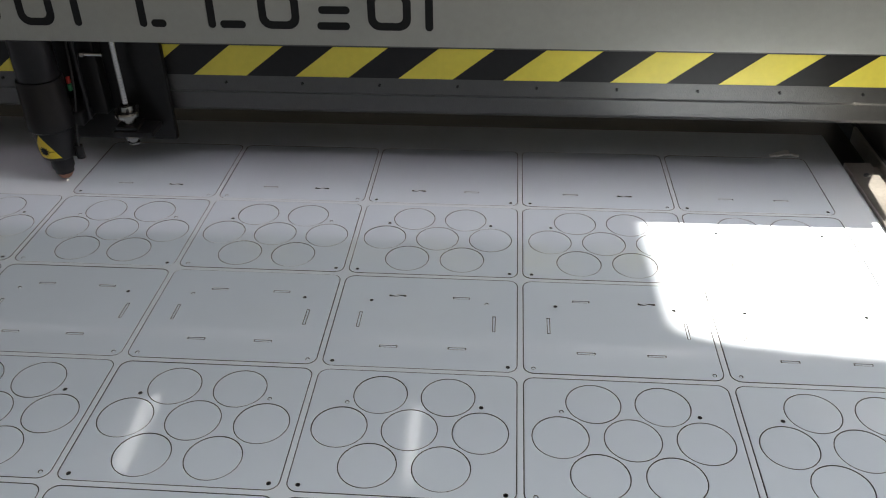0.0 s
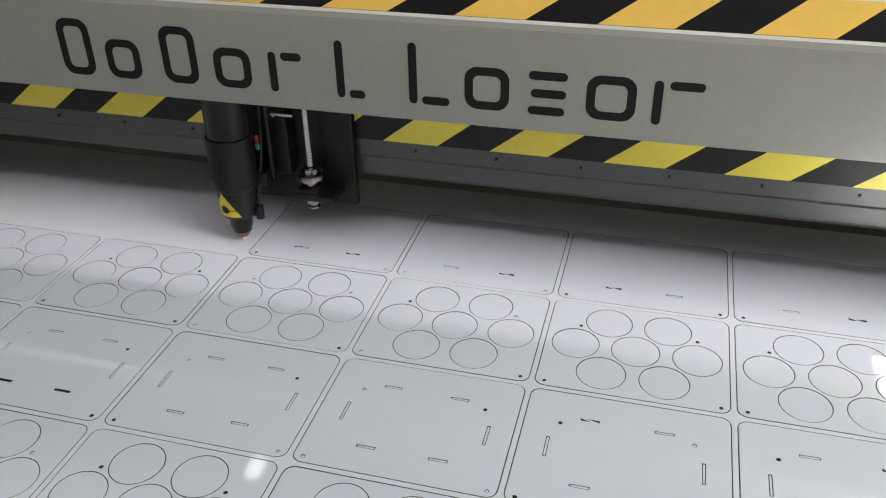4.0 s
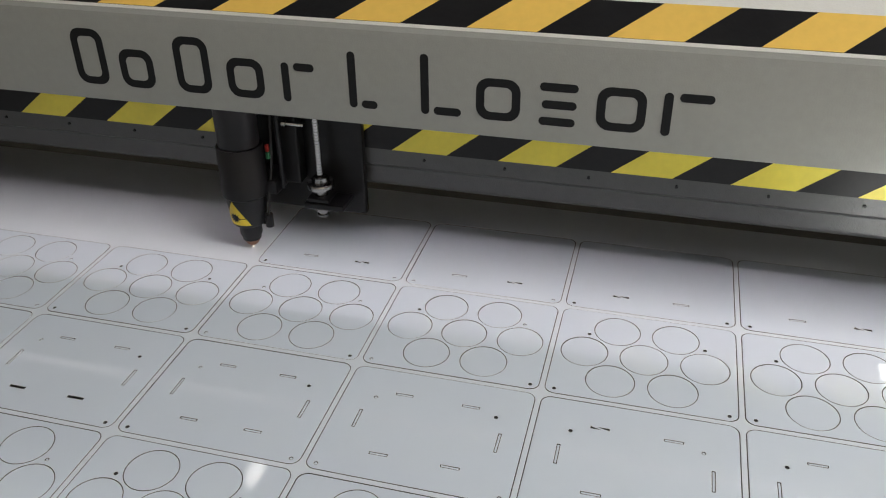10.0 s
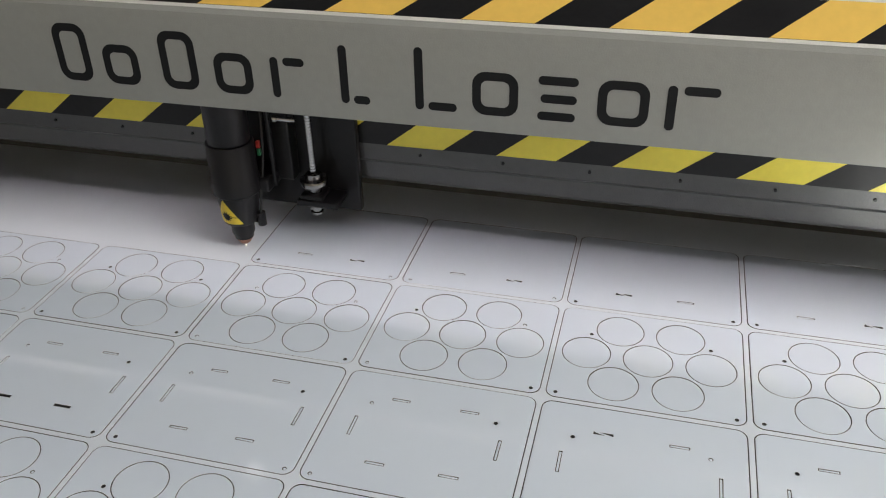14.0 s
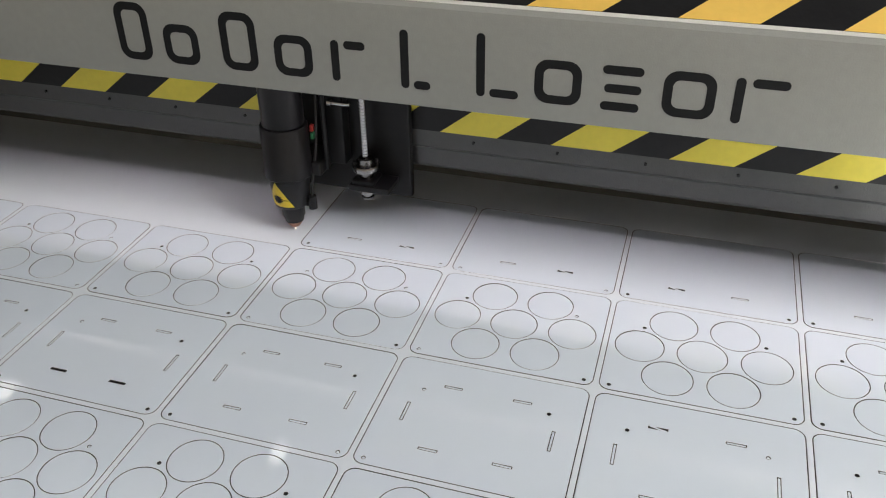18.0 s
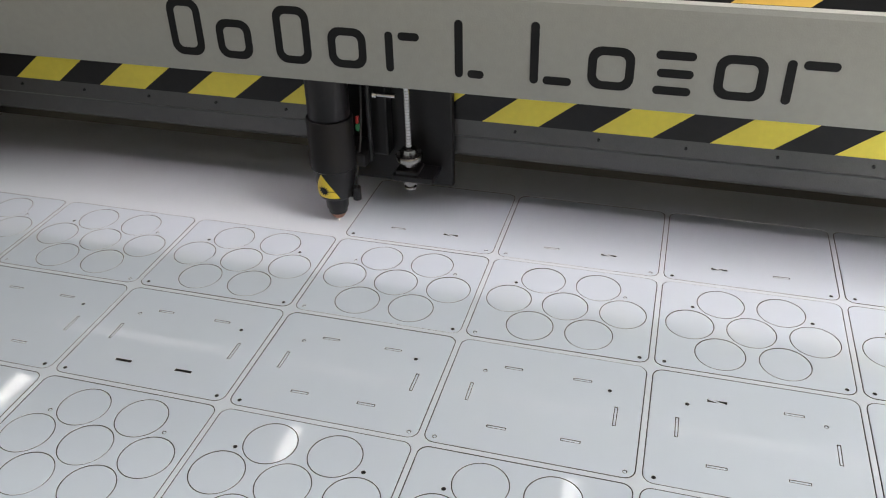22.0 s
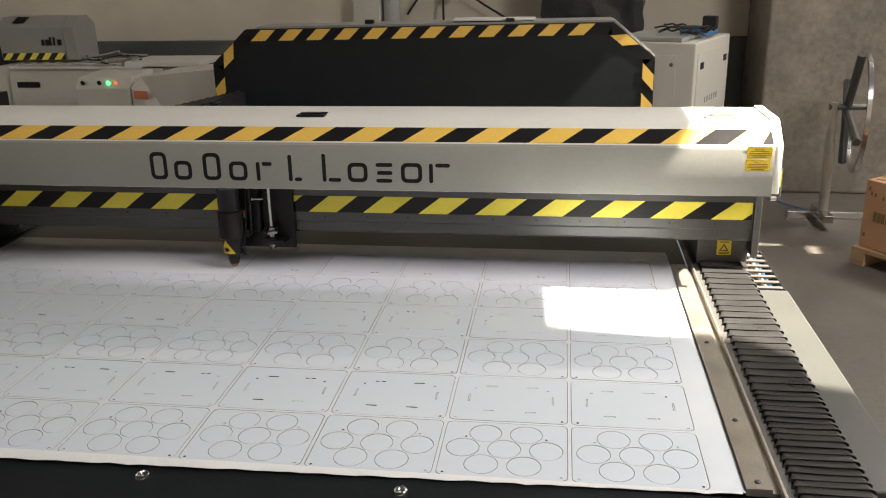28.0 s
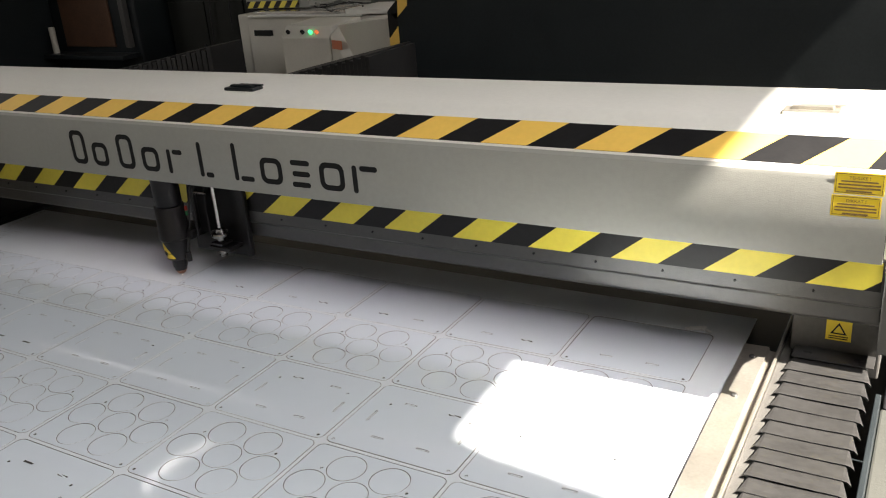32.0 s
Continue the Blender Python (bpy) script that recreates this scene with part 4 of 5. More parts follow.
housing = part("housing", prism(bmesh.new(), HB, -4.2, -3.64, 0.006), PAINT_GREY, marker, "grey sheet metal housing with bevelled edges")
part("end_cap", prism(bmesh.new(), HB, -3.639, -3.55, 0.006), PAINT_GREY, marker, "grey end cap")
part("housing_grip", quad_strip([(-4.08, 4.2845, 0.43), (-3.98, 4.2845, 0.43), (-3.96, 4.345, 0.4735), (-4.06, 4.345, 0.4735)], 0.003), INK, housing)
for k, w in enumerate((0.018, 0.032, 0.014, 0.01, 0.03)):
    part("plain_mark", boxm(-3.83 + k * 0.034, -3.83 + k * 0.034 + w, 4.248, 4.2545, 0.26, 0.305 + (0.02 if k in (2, 3) else 0)), INK, housing)
ht = part("housing_tape", boxm(-4.19, -3.65, 4.262, 4.2655, 0.147, 0.2), TAPE_BLACK, housing)
for k in range(5):
    x = -4.19 + k * 0.11
    part("stripe", quad_strip([(x, 4.2616, 0.147), (x + 0.055, 4.2616, 0.147), (x + 0.1, 4.2616, 0.2), (x + 0.045, 4.2616, 0.2)], 0.0006), TAPE_YELLOW, ht)
for k in range(5):
    c = [(-3.45 + 0.07 * i + random.uniform(-0.02, 0.02), 4.2 + 0.1 * math.sin(i * 1.3 + k), 0.125 + 0.018 * k + 0.02 * math.sin(i * 0.9 + k)) for i in range(8)]
    part("loose_cable", tube(bmesh.new(), spline(c, 5), 0.006, 6), RUBBER if k % 2 else PAINT_GREY, marker)
# control console of the machine in front of it
console = thing("control_console", "cream control console with a sloping button panel and lit lamps", "console", (FX, 0, 0))
part("side_housing", prism(bmesh.new(), [(3.24, FLOOR + 0.3), (3.24, 0.065), (3.3, 0.135), (3.62, 0.15), (3.62, FLOOR + 0.3)], -3.0, -2.61, 0.006), PAINT_OLD, console)
bm = bmesh.new()
a = [bm.verts.new(p) for p in ((-2.607, 3.25, FLOOR + 0.3), (-1.76, 2.74, FLOOR + 0.3), (-1.76, 2.74, 0.255), (-2.52, 3.24, 0.148), (-2.607, 3.25, 0.075))]
b = [bm.verts.new((v.co.x + 0.05, v.co.y + 0.5, v.co.z)) for v in a]
bm.faces.new(a)
bm.faces.new(b[::-1])
for k in range(5):
    bm.faces.new((a[k], a[(k + 1) % 5], b[(k + 1) % 5], b[k]))
bmesh.ops.recalc_face_normals(bm, faces=bm.faces[:])
bmesh.ops.bevel(bm, geom=bm.edges[:], offset=0.006, segments=2, affect="EDGES")
part("side_panel", bm, PAINT_OLD, console, "long cream side panel")
part("label", quad_strip([(-2.575, 3.227, 0.0), (-2.44, 3.147, 0.007), (-2.44, 3.147, 0.062), (-2.575, 3.227, 0.055)], 0.003), ORANGE_LABEL, console, "orange label with fine print")
for k, (mt, lb) in enumerate(((INK, ""), (INK, ""), (GREEN_LED, "green lamp, lit"), (RED_LED, "red lamp, lit"))):
    x = (-2.95, -2.83, -2.765, -2.715)[k]
    part("button", cyl(bmesh.new(), (x, 3.262, 0.096), (x, 3.248, 0.108), 0.013, 0.012, 14), mt, console, lb)
part("lock", cyl(bmesh.new(), (-2.56, 3.2, -0.12), (-2.56, 3.19, -0.12), 0.012, n=12), INK, console)

# chiller cabinet beside the hood
chill = thing("chiller_cabinet", "cream chiller cabinet with a wire grille and a black-edged door", "cabinet", (1.13 + FX, 3.6, FLOOR))
chill.rotation_euler = (0, 0, radians(-24.5))
part("body", boxm(-0.62, 0.0, 0.0, 0.84, 0.07, 1.17, bevel=0.008), PAINT_OLD, chill)
part("lid", boxm(-0.55, -0.1, 0.03, 0.55, 1.171, 1.2, bevel=0.006), PAINT_GREY, chill, "grey flat box on the cabinet")
door = part("door", boxm(-0.56, -0.12, -0.006, -0.0005, 0.2, 1.09, bevel=0.002), PAINT_OLD, chill)
part("lock", cyl(bmesh.new(), (-0.15, -0.006, 1.03), (-0.15, -0.014, 1.03), 0.012, n=14), STEEL, door)
part("switch", boxm(-0.5, -0.44, -0.014, -0.0065, 0.86, 0.93, bevel=0.003), RED_INK, door, "red switch")
side = part("side_panel", boxm(0.0005, 0.005, 0.06, 0.8, 0.1, 1.1, bevel=0.002), PAINT_OLD, chill)
for y in (0.12, 0.68):
    part("grip", boxm(0.0045, 0.008, y, y + 0.075, 0.99, 1.035, bevel=0.002), INK, side)
for k in range(6):
    part("plain_mark", boxm(0.0045, 0.0062, 0.27 + k * 0.056, 0.295 + k * 0.056, 0.75, 0.79), PALE_INK, side)
part("grille_back", boxm(0.0045, 0.006, 0.13, 0.72, 0.18, 0.62), RUBBER, side)
bm = bmesh.new()
for k in range(17):
    y = 0.13 + 0.59 * k / 16
    box(bm, 0.0062, 0.009, y - 0.003, y + 0.003, 0.18, 0.62)
for k in range(14):
    z = 0.18 + 0.44 * k / 13
    box(bm, 0.0092, 0.0115, 0.127, 0.723, z - 0.003, z + 0.003)
part("wire_grille", bm, PAINT_OLD, side, "painted wire grille")
for x in (-0.56, -0.06):
    for y in (0.06, 0.78):
        part("castor", lathe(bmesh.new(), (x, y), [(0.02, 0.0), (0.032, 0.012), (0.032, 0.05), (0.02, 0.07)], 14), STEEL, chill)
gun = thing("cable_bundle", "black cables, power supply and blue hose lying on the cabinet", "cables", (1.13 + FX, 3.6, FLOOR + 1.17))
gun.rotation_euler = (0, 0, radians(-24.5))
part("power_supply", boxm(-0.2, -0.05, 0.35, 0.45, 0.032, 0.08, bevel=0.008), RUBBER, gun)
part("power_supply", boxm(-0.02 - 0.1, 0.0 - 0.02, 0.52, 0.58, 0.05, 0.14, bevel=0.01), RUBBER, gun)
for k in range(5):
    pts = [(-0.35 + 0.07 * i, 0.3 + 0.12 * math.sin(i * 1.1 + k), 0.04 + 0.05 * abs(math.sin(i * 0.8 + k))) for i in range(6)]
    part("cable", tube(bmesh.new(), spline(pts, 6), 0.006, 6), RUBBER, gun)
part("blue_hose", tube(bmesh.new(), spline([(-0.2, 0.3, 0.045), (-0.1, 0.35, 0.055), (-0.03, 0.3, 0.03), (-0.03, 0.6, 0.03)], 6), 0.012, 8), BLUE, gun, "bright blue hose")
tagged(part("floor_hose", tube(bmesh.new(), spline([(1.0, 3.3, FLOOR + 0.01), (1.2, 3.25, FLOOR + 0.012), (1.34, 3.5, FLOOR + 0.012), (1.28, 3.9, FLOOR + 0.012), (1.3, 3.62, FLOOR + 0.2)], 10), 0.005, 8), BLUE), "blue air hose lying on the floor", "hose")

tagged(part("floor_hose", tube(bmesh.new(), spline([(1.71, 4.28, -0.35), (1.67, 4.26, -0.6), (1.66, 4.22, FLOOR + 0.02), (1.75, 4.09, FLOOR + 0.009), (1.97, 3.79, FLOOR + 0.009), (2.5, 3.78, FLOOR + 0.009)], 10), 0.0045, 8), BLUE), "thin blue hose running down the column onto the floor", "hose")

# motor box at the gantry's end, with hazard tape
mb = part("motor_box", boxm(0.767, 0.885, 0.44, 0.56, 0.14, 0.232, bevel=0.004), COVER_GREY, gantry, "grey motor box with hazard tape")
for x in (0.771, 0.843):
    part("stripe", quad_strip([(x, 0.4395, 0.175), (x + 0.038, 0.4395, 0.175), (min(x + 0.075, 0.882), 0.4395, 0.23), (x + 0.037, 0.4395, 0.23)], 0.0006), TAPE_YELLOW, mb)
part("box_tape", quad_strip([(0.769, 0.4398, 0.175), (0.883, 0.4398, 0.175), (0.883, 0.4398, 0.23), (0.769, 0.4398, 0.23)], 0.0002), TAPE_BLACK, mb)
# upright chain that climbs to the gantry's end
up = thing("upright_cable_chain", "black cable drag chain rising behind the gantry", "cable chain", (0, 0, 0))
for k in range(18):
    a = k / 25
    y, z = 0.95 + 0.12 * a, -0.06 + 0.42 * a
    link = part("link", boxm(0.776, 0.85, y - 0.004, y + 0.012, z - 0.006, z + 0.004, bevel=0.0015), CHAIN_BAR, up)
    for u in (0.771, 0.851):
        part("side_plate", boxm(u, u + 0.005, y - 0.012, y + 0.014, z - 0.008, z + 0.008), SATIN_BLACK, link)
part("support", boxm(0.775, 0.85, 1.03, 1.04, -0.2, 0.13), COVER_GREY, up)

# reel stand with a steel wheel
stand = thing("reel_stand", "steel stand with a spoked steel wheel", "stand", (FX, 0, 0))
part("foot_bar", boxm(1.82, 2.5, 3.62, 3.68, FLOOR, FLOOR + 0.05, bevel=0.005), STEEL, stand)
part("cross_bar", boxm(1.98, 2.04, 3.35, 3.68, FLOOR + 0.05, FLOOR + 0.1, bevel=0.005), STEEL, stand)
part("post", cyl(bmesh.new(), (2.01, 3.5, FLOOR + 0.08), (2.0, 3.5, -0.3), 0.032, n=20), ALU, stand, "round steel post", smooth=True)
part("inner_post", cyl(bmesh.new(), (2.0, 3.5, -0.3), (1.998, 3.5, -0.06), 0.025, n=20), ALU, stand, smooth=True)
part("axle", cyl(bmesh.new(), (1.97, 3.5, -0.09), (2.22, 3.5, -0.09), 0.02, n=14), CARRIAGE, stand)
wb = bmesh.new()
for k in range(48):
    a = 2 * math.pi * k / 48
    b = 2 * math.pi * (k + 1) / 48
    q = []
    for r in (0.36, 0.395):
        for x in (2.14, 2.165):
            q.append([wb.verts.new((x, 3.5 + r * math.cos(t), -0.115 + r * math.sin(t))) for t in (a, b)])
    for i, j in ((0, 1), (1, 3), (3, 2), (2, 0)):
        wb.faces.new((q[i][0], q[i][1], q[j][1], q[j][0]))
bmesh.ops.remove_doubles(wb, verts=wb.verts[:], dist=0.0005)
bmesh.ops.recalc_face_normals(wb, faces=wb.faces[:])
TURN = Matrix.Rotation(radians(-10), 3, "Z")
bmesh.ops.rotate(wb, verts=wb.verts[:], cent=(2.15, 3.5, 0), matrix=TURN)
part("rim", wb, STEEL, stand, "steel wheel rim", smooth=True)
for k in range(4):
    a = k * math.pi / 2 + 0.35
    spoke = cyl(bmesh.new(), (2.08, 3.5, -0.115), (2.11, 3.5 + 0.385 * math.cos(a), -0.115 + 0.385 * math.sin(a)), 0.026, n=10)
    bmesh.ops.rotate(spoke, verts=spoke.verts[:], cent=(2.15, 3.5, 0), matrix=TURN)
    part("spoke", spoke, DARK_STEEL, stand)

# carton on a pallet, turned towards the machine
CARTON_AT = Matrix.Translation((2.0 + FX, 2.74, 0)) @ pose(0, 0, 0, 0, 0, -55.2)
carton = thing("carton", "brown cardboard carton with black print and a yellow-green label", "box")
carton.matrix_world = CARTON_AT
part("box", boxm(0, 0.66, 0, 0.23, -0.765, -0.37, bevel=0.006), CARDBOARD, carton)
part("lid_tape", boxm(0.0, 0.66, 0.1, 0.15, -0.3705, -0.369), mat("brown_tape", (0.36, 0.2, 0.1), 0.25), carton, "glossy brown packing tape")
for k in range(7):
    part("printed_bar", boxm(0.03 + k * 0.075, 0.08 + k * 0.075, 0.03, 0.07, -0.3698, -0.3685), PRINT_BROWN, carton)
for k in range(5):
    part("printed_bar", boxm(0.07 + k * 0.026, 0.088 + k * 0.026, -0.002, 0.0005, -0.6, -0.545), PRINT_BROWN, carton)
for u, v in ((0.02, -0.43), (0.035, -0.455), (0.06, -0.46), (0.11, -0.47), (0.02, -0.7)):
    part("printed_bar", boxm(u, u + 0.012, -0.002, 0.0005, v, v + 0.022), PRINT_BROWN, carton)
glab = part("label", boxm(0.21, 0.42, -0.003, 0.0005, -0.66, -0.44), mat("green_label", (0.55, 0.66, 0.03), 0.5), carton, "yellow-green label with bars")
for k in range(8):
    part("printed_bar", boxm(0.235 + k * 0.02, 0.243 + k * 0.02, -0.0045, -0.0025, -0.55, -0.47), INK, glab)
for k in range(5):
    part("printed_bar", boxm(0.235 + k * 0.03, 0.255 + k * 0.03, -0.0045, -0.0025, -0.63, -0.58), INK, glab)
pal = thing("pallet", "rough wooden pallet under the carton", "pallet")
pal.matrix_world = CARTON_AT
for k in range(3):
    part("board", boxm(-0.02, 0.72, -0.03 + k * 0.1, 0.05 + k * 0.1, -0.79, -0.766, bevel=0.002), PALLET, pal)
for u in (-0.02, 0.31, 0.63):
    part("block", boxm(u, u + 0.09, -0.03, 0.25, FLOOR + 0.02, -0.791, bevel=0.003), PALLET, pal)
    part("skid", boxm(u, u + 0.09, -0.03, 0.25, FLOOR, FLOOR + 0.019, bevel=0.002), PALLET, pal)

# dark machine in the far corner
dark = thing("dark_machine", "tall dark machine with a copper-brown panel in the shaded corner", "machine", (FX, 0, 0))
part("body", boxm(-7.15, -5.72, 4.42, 5.04, FLOOR, 1.5, bevel=0.02), BLACK_PAINT, dark)
# dark block added to cover the bright west wall in this corner
part("side_body", boxm(-7.12, -6.9, 3.0, 4.415, FLOOR, 1.5, bevel=0.02), BLACK_PAINT, dark)
part("brown_panel", boxm(-6.75, -6.05, 4.395, 4.419, -0.2, 1.2, bevel=0.006), mat("copper_brown_paint", (0.09, 0.045, 0.026), 0.45, var=0.35, scale=8), dark, "copper-brown panel")
part("post", boxm(-5.86, -5.8, 4.36, 4.418, -0.2, 1.4, bevel=0.004), CARRIAGE, dark)
part("pipe", cyl(bmesh.new(), (-6.8, 4.3, -0.25), (-6.8, 4.3, 0.0), 0.03, n=14), PAINT_OLD, dark, "pale upright pipe")
part("work_ledge", boxm(-6.88, -5.74, 4.2, 4.41, -0.29, -0.25, bevel=0.004), BLACK_PAINT, dark)

# things against the wall
wrapped = tagged(part("wrapped_package", (lambda bm: (bmesh.ops.subdivide_edges(bm, edges=bm.edges[:], cuts=26, use_grid_fill=True), bm)[1])(boxm(0.05, 0.8, 4.45, 4.95, FLOOR, 1.1)), PLASTIC_WRAP, smooth=True), "tall dark goods wrapped in crinkled clear film", "package")
for v in wrapped.data.vertices:
    v.co += Vector((noise.noise(v.co * 6), noise.noise(v.co * 6 + Vector((9, 0, 0))), 0)) * 0.03 + Vector((noise.noise(v.co * 19), noise.noise(v.co * 19 + Vector((5, 3, 0))), 0)) * 0.016
tagged(part("cable_trunking", boxm(-1.5, -1.28, 4.86, 5.06, 0.0, 1.5, bevel=0.006), PAINT_OLD), "grey steel cable trunking on the wall", "trunking")
tagged(part("film_roll", cyl(bmesh.new(), (-1.2, 4.98, 0.3), (-1.2, 4.98, 1.4), 0.07, n=18), mat("clear_film", (0.5, 0.5, 0.5), 0.12, bump=1.0, bump_scale=25)), "roll of clear film leaning on the wall", "film roll")
sock = thing("wall_socket", "white industrial wall socket with red and blue plugs and hanging cables", "socket", (FX, 0, 0))
part("plate", boxm(-5.03, -4.82, 5.0, 5.07, 0.62, 0.9, bevel=0.01), PAINT_WHITE, sock)
part("red_plug", cyl(bmesh.new(), (-4.97, 5.0, 0.66), (-4.97, 4.9, 0.62), 0.05, n=16), RED_INK, sock)
part("blue_plug", cyl(bmesh.new(), (-4.8, 5.0, 0.66), (-4.76, 4.92, 0.64), 0.035, n=16), mat("blue_plug", (0.03, 0.05, 0.3), 0.4), sock)
for pts in (((-4.97, 4.92, 0.6), (-5.03, 4.88, 0.4), (-5.07, 4.745, 0.2), (-5.1, 4.74, -0.2)), ((-4.76, 4.92, 0.62), (-4.7, 4.9, 0.52), (-4.8, 4.88, 0.4), (-4.83, 4.745, 0.22), (-4.85, 4.74, -0.1))):
    part("cable", tube(bmesh.new(), spline(pts, 8), 0.007, 8), RUBBER, sock)
sock2 = thing("wall_socket", "red and black socket box on the wall with hanging cables", "socket", (FX, 0, 0))
part("plate", boxm(-0.8, -0.5, 4.99, 5.07, 0.64, 0.9, bevel=0.01), BLACK_PAINT, sock2)
part("red_plug", cyl(bmesh.new(), (-0.62, 4.99, 0.66), (-0.62, 4.92, 0.58), 0.04, n=16), RED_INK, sock2)
for pts in (((-0.78, 4.98, 0.68), (-0.88, 4.97, 0.58), (-1.0, 4.98, 0.42)), ((-0.7, 4.98, 0.68), (-0.7, 4.97, 0.5), (-0.7, 4.98, 0.35)), ((-0.55, 4.98, 0.68), (-0.45, 4.97, 0.55), (-0.15, 4.98, 0.36))):
    part("cable", tube(bmesh.new(), spline(pts, 8), 0.009, 8), RUBBER, sock2)
shelf = thing("dark_cabinet", "low dark glossy cabinet with dusty doors standing against the wall", "cabinet", (FX, 0, 0))
part("body", boxm(-5.68, -4.2, 4.8, 5.02, FLOOR, FLOOR + 1.06, bevel=0.004), DARK_GLOSS, shelf)
for x in (-5.66, -5.18, -4.7):
    door = part("door", boxm(x, x + 0.465, 4.776, 4.798, FLOOR + 0.06, FLOOR + 1.03, bevel=0.003), DARK_GLOSS, shelf)
    part("handle", boxm(x + 0.41, x + 0.43, 4.758, 4.775, FLOOR + 0.5, FLOOR + 0.64, bevel=0.003), BLACK_PAINT, door)
part("top", boxm(-5.69, -4.19, 4.77, 5.02, FLOOR + 1.061, FLOOR + 1.085, bevel=0.003), CARRIAGE, shelf)
tagged(part("cable_coil", (lambda bm: [tube(bm, [(-5.13 + (0.17 + 0.012 * j) * math.cos(t) + 0.01 * math.sin(3 * t + j), 4.885 + 0.1 * math.sin(t), FLOOR + 1.097 + 0.017 * j) for t in [2 * math.pi * i / 24 for i in range(25)]], 0.01, 6) for j in range(4)][0])(bmesh.new()), OLIVE), "coil of olive hose lying on the dark cabinet", "hose")

# ---- the sheet on the table, cut into panels ----
sheet = thing("acrylic_sheet", "glossy white acrylic sheet cut into rounded panels with discs and slots", "sheet", (0, 0, 0))
KERF = 0.0011
PW, PH, PR = 0.2315, 0.1835, 0.012
DISCS = [(-0.0385, 0.053), (0.0385, 0.053), (-0.077, 0.0), (0.0, 0.0), (0.077, 0.0), (-0.0385, -0.053), (0.0385, -0.053)]
DISC_R = 0.0305
SLOTS = [(-0.0412, 0.0503, 0.0225, 0.0042), (0.0432, 0.0493, 0.0225, 0.0042), (-0.0408, -0.0533, 0.0225, 0.0042), (0.0433, -0.0533, 0.0225, 0.0042), (-0.0845, -0.0022, 0.0042, 0.0315), (0.087, -0.0028, 0.0042, 0.0315)]
HOLES = [(-0.0745, 0.0385), (0.0765, 0.0385), (-0.1045, -0.0835), (0.1055, -0.0835)]
HOLE_R = 0.0026


def rect(cx, cy, w, h):
    return [(cx - w / 2, cy - h / 2), (cx + w / 2, cy - h / 2), (cx + w / 2, cy + h / 2), (cx - w / 2, cy + h / 2)]


outer = rounded(0, 0, PW, PH, PR, 6)
hole_loops = [circle(x, y, HOLE_R, 12) for x, y in HOLES]
panel_discs = outline_mesh("panel", [outer] + [circle(x, y, DISC_R + KERF / 2, 48) for x, y in DISCS] + hole_loops, TH, ACRYLIC, KERF_SHADE)
panel_slots = outline_mesh("panel", [outer] + [rect(x, y, w, h) for x, y, w, h in SLOTS] + hole_loops, TH, ACRYLIC, KERF_SHADE)
panel_top = outline_mesh("panel", [outer] + [rect(x, y, w, h) for x, y, w, h in SLOTS[2:4]] + [circle(x, y, HOLE_R, 12) for x, y in HOLES[2:]], TH, ACRYLIC, KERF_SHADE)
disc_mesh = outline_mesh("disc", [circle(0, 0, DISC_R - KERF / 2, 48)], TH, ACRYLIC, KERF_SHADE)
slug_h = outline_mesh("slot_slug", [rect(0, 0, 0.0225 - 2 * KERF, 0.0042 - 2 * KERF + 0.0004)], TH, ACRYLIC, KERF_SHADE)
slug_v = outline_mesh("slot_slug", [rect(0, 0, 0.0042 - 2 * KERF + 0.0004, 0.0315 - 2 * KERF)], TH, ACRYLIC, KERF_SHADE)
plug_mesh = outline_mesh("hole_plug", [circle(0, 0, HOLE_R - 0.0008, 10)], TH, ACRYLIC, KERF_SHADE)

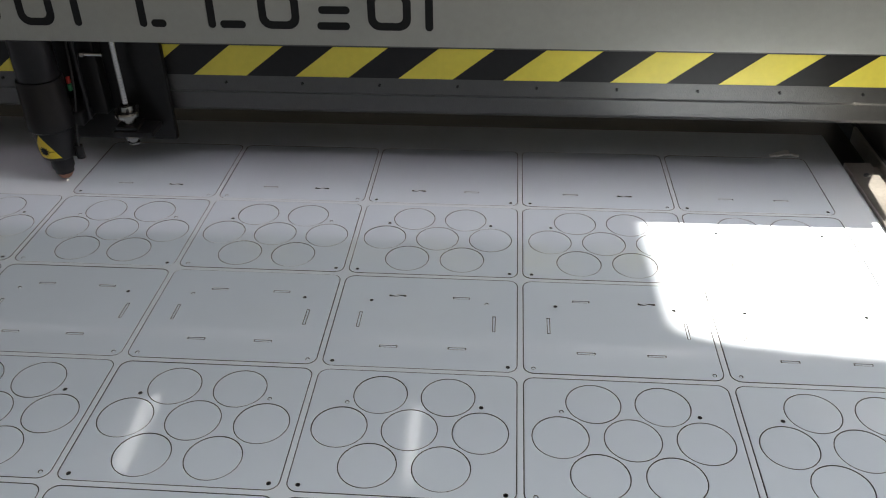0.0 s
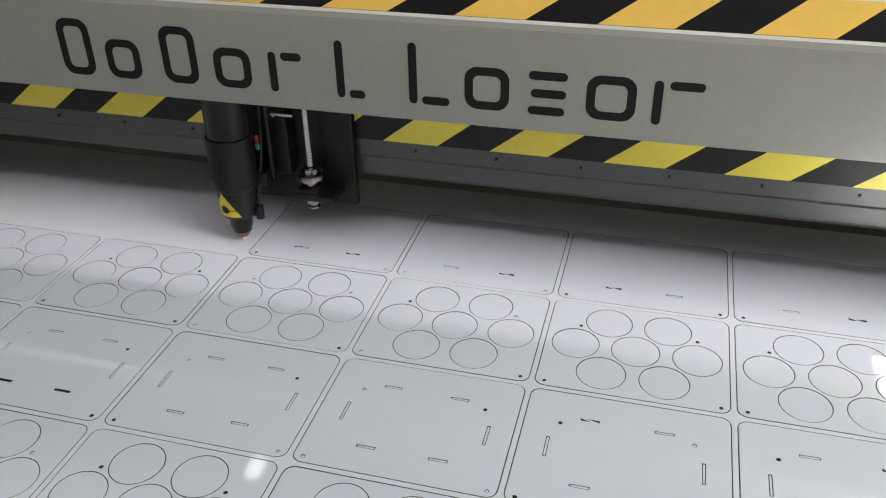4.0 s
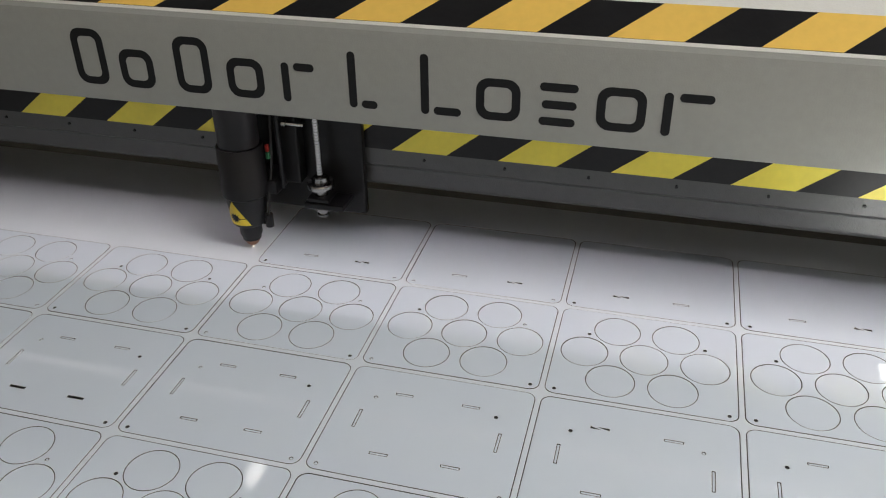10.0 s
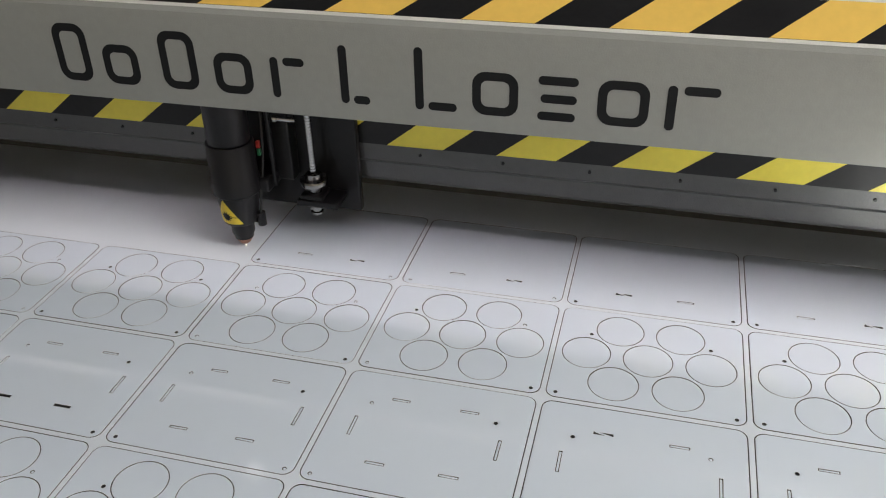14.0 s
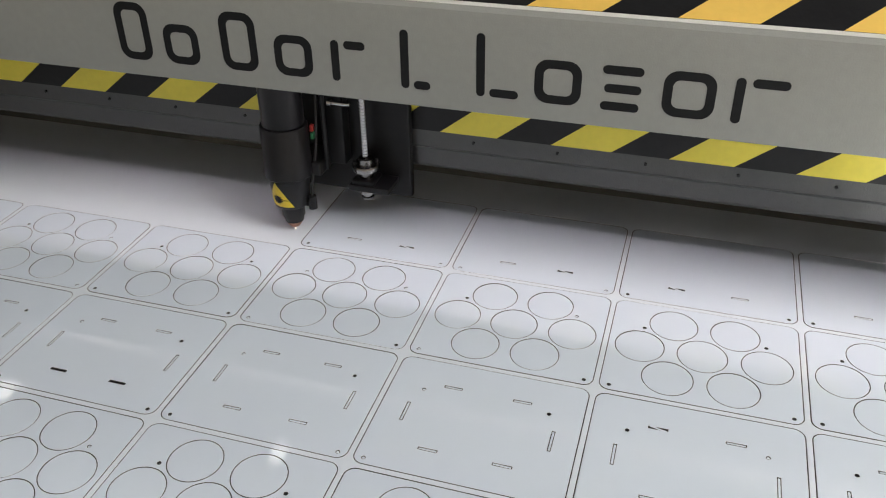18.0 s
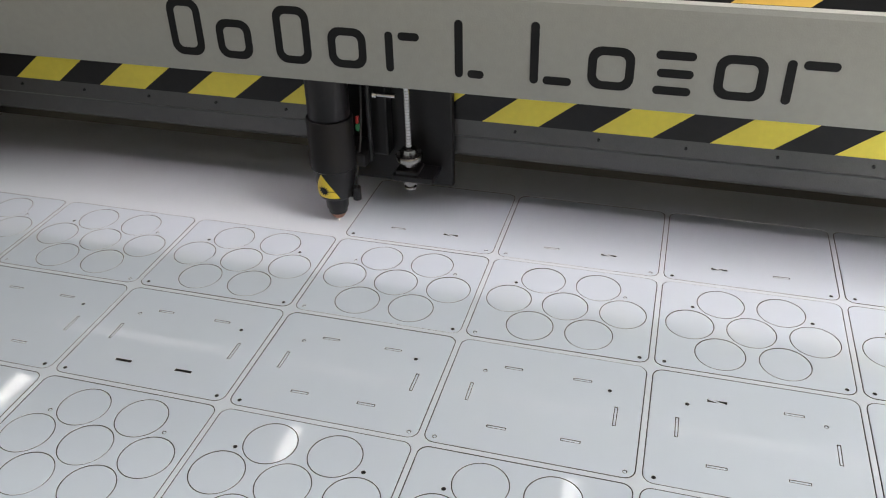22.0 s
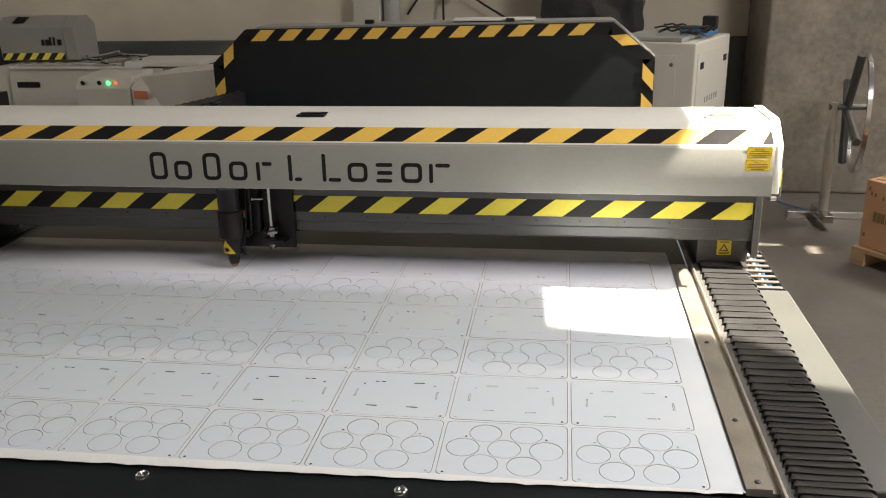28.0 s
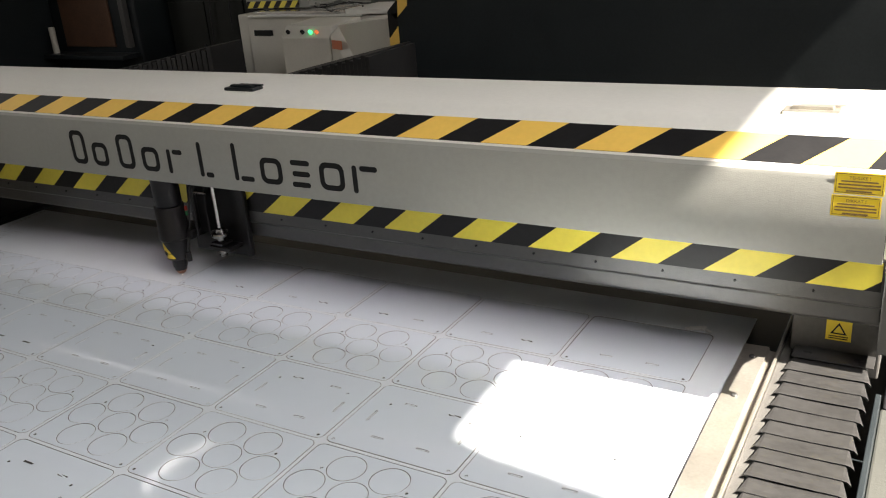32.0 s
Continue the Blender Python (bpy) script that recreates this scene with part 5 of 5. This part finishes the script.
COLS = range(-6, 2)
TOP_COLS = range(-3, 2)
loops = [[(SX0, SY0), (SX1, SY0), (SX1, SY1), (SX0, SY1)]]
rng = random.Random(7)
OPEN_SLOTS = {(-4, 1): (2, 3), (-5, 1): (2,), (-5, 3): (0, 2, 3), (-2, 3): (0, 2), (-1, 3): (1, 2, 3), (-3, 3): (0,), (-4, 3): (1,)}
TILTED = {(-1, 1): (0,), (0, 1): (1,), (-2, 3): (1,), (-3, 3): (1,), (-1, 3): (0,), (-4, 3): (0,), (-1, -1): (2,), (-3, -1): (3,), (-2, -1): (3,), (0, -1): (3,)}
for j in range(-1, 5):
    for i in (TOP_COLS if j < 0 else COLS):
        cx, cy = (i + 0.5) * W, -(j + 0.5) * D
        loops.append(rounded(cx, cy, PW + 2 * KERF, PH + 2 * KERF, PR + KERF, 6))
        kind = panel_top if j < 0 else (panel_discs if j % 2 == 0 else panel_slots)
        lift = rng.uniform(-0.00035, 0.00035)
        m = Matrix.Translation((cx, cy, lift)) @ pose(0, 0, 0, rng.uniform(-0.1, 0.1), rng.uniform(-0.08, 0.08), 0)
        piece("panel", kind, m, sheet)
        if j >= 0 and j % 2 == 0:
            for dx, dy in DISCS:
                piece("disc", disc_mesh, m @ Matrix.Translation((dx, dy, rng.uniform(-0.0004, 0.0))) @ pose(0, 0, 0, rng.uniform(-0.22, 0.22), rng.uniform(-0.22, 0.22), 0), sheet)
        else:
            for k, (dx, dy, w, h) in enumerate(SLOTS):
                if j < 0 and k not in (2, 3):
                    continue
                if k in OPEN_SLOTS.get((i, j), ()):
                    continue
                tilt = 14 if k in TILTED.get((i, j), ()) else rng.uniform(-1, 1)
                piece("slot_slug", slug_h if w > h else slug_v, m @ Matrix.Translation((dx, dy, -0.0002)) @ pose(0, 0, 0, 0, tilt if w > h else 0, 0), sheet)
        for dx, dy in (HOLES if j >= 0 else HOLES[2:]):
            if rng.random() < 0.45:
                piece("hole_plug", plug_mesh, m @ Matrix.Translation((dx, dy, -0.0004)), sheet)
# test strips and a faint print at the far left corner
for k in range(4):
    loops.append(rect(-1.53 + 0.012 * k, 0.03 + k * 0.025, 0.085 - 0.006 * k, 0.0016))
    loops.append(rect(-1.505 + 0.012 * k, 0.041 + k * 0.025, 0.05, 0.0012))
    loops.append(rect(-1.562 + 0.012 * k, 0.042 + k * 0.025, 0.0014, 0.014))
for k in range(10):
    me = outline_mesh("printed_bar", [rect(0, 0, 0.0085, 0.0022), rect(0, 0.004, 0.006, 0.0016)], 0.0003, PALE_INK)
    piece("printed_bar", me, Matrix.Translation((-1.5635 + 0.0017 * k, 0.272 - 0.0145 * k, 0.0004)), sheet)
web = new("web", outline_mesh("web", loops, TH, WEB_WHITE, KERF_SHADE))
web.parent = sheet
web["label"] = "narrow strips of the sheet left between the panels"
# the protective film's torn front edge, hanging over the rail
film = bmesh.new()
back, front = [], []
for k in range(106):
    x = SX0 + (SX1 - 0.006 - SX0) * k / 105
    reach = 0.004 + 0.019 * (SX1 - x) + 0.0035 * noise.noise((x * 21, 0, 0)) + 0.002 * noise.noise((x * 80, 3, 0))
    back.append((film.verts.new((x, SY0 + 0.0008, 0.0004)), film.verts.new((x, SY0 + 0.0008, -0.0004))))
    zf = -0.0012 + 0.002 * noise.noise((x * 33, 7, 0))
    front.append((film.verts.new((x, SY0 - reach, zf)), film.verts.new((x, SY0 - reach, zf - 0.0006))))
for k in range(105):
    film.faces.new((back[k][0], front[k][0], front[k + 1][0], back[k + 1][0]))
    film.faces.new((back[k][1], back[k + 1][1], front[k + 1][1], front[k][1]))
    film.faces.new((front[k][0], front[k][1], front[k + 1][1], front[k + 1][0]))
bmesh.ops.recalc_face_normals(film, faces=film.faces[:])
part("film_edge", film, ACRYLIC_EDGE, sheet, "torn white edge of protective film")
# small bits lying on the sheet
crumbs = thing("offcut_bits", "tiny white acrylic offcuts lying on the sheet", "offcuts", (0.44, 0.2, 0.0))
for k, (dx, dy, s) in enumerate(((0, 0, 0.011), (0.012, 0.004, 0.008), (0.023, -0.004, 0.006), (-0.012, -0.006, 0.007))):
    bm = boxm(dx - s, dx + s, dy - s * 0.5, dy + s * 0.5, 0.0004, 0.004, bevel=0.001)
    bmesh.ops.rotate(bm, verts=bm.verts[:], cent=(dx, dy, 0), matrix=Matrix.Rotation(0.5 + k, 3, "Z"))
    part("bit", bm, ACRYLIC_EDGE, crumbs)
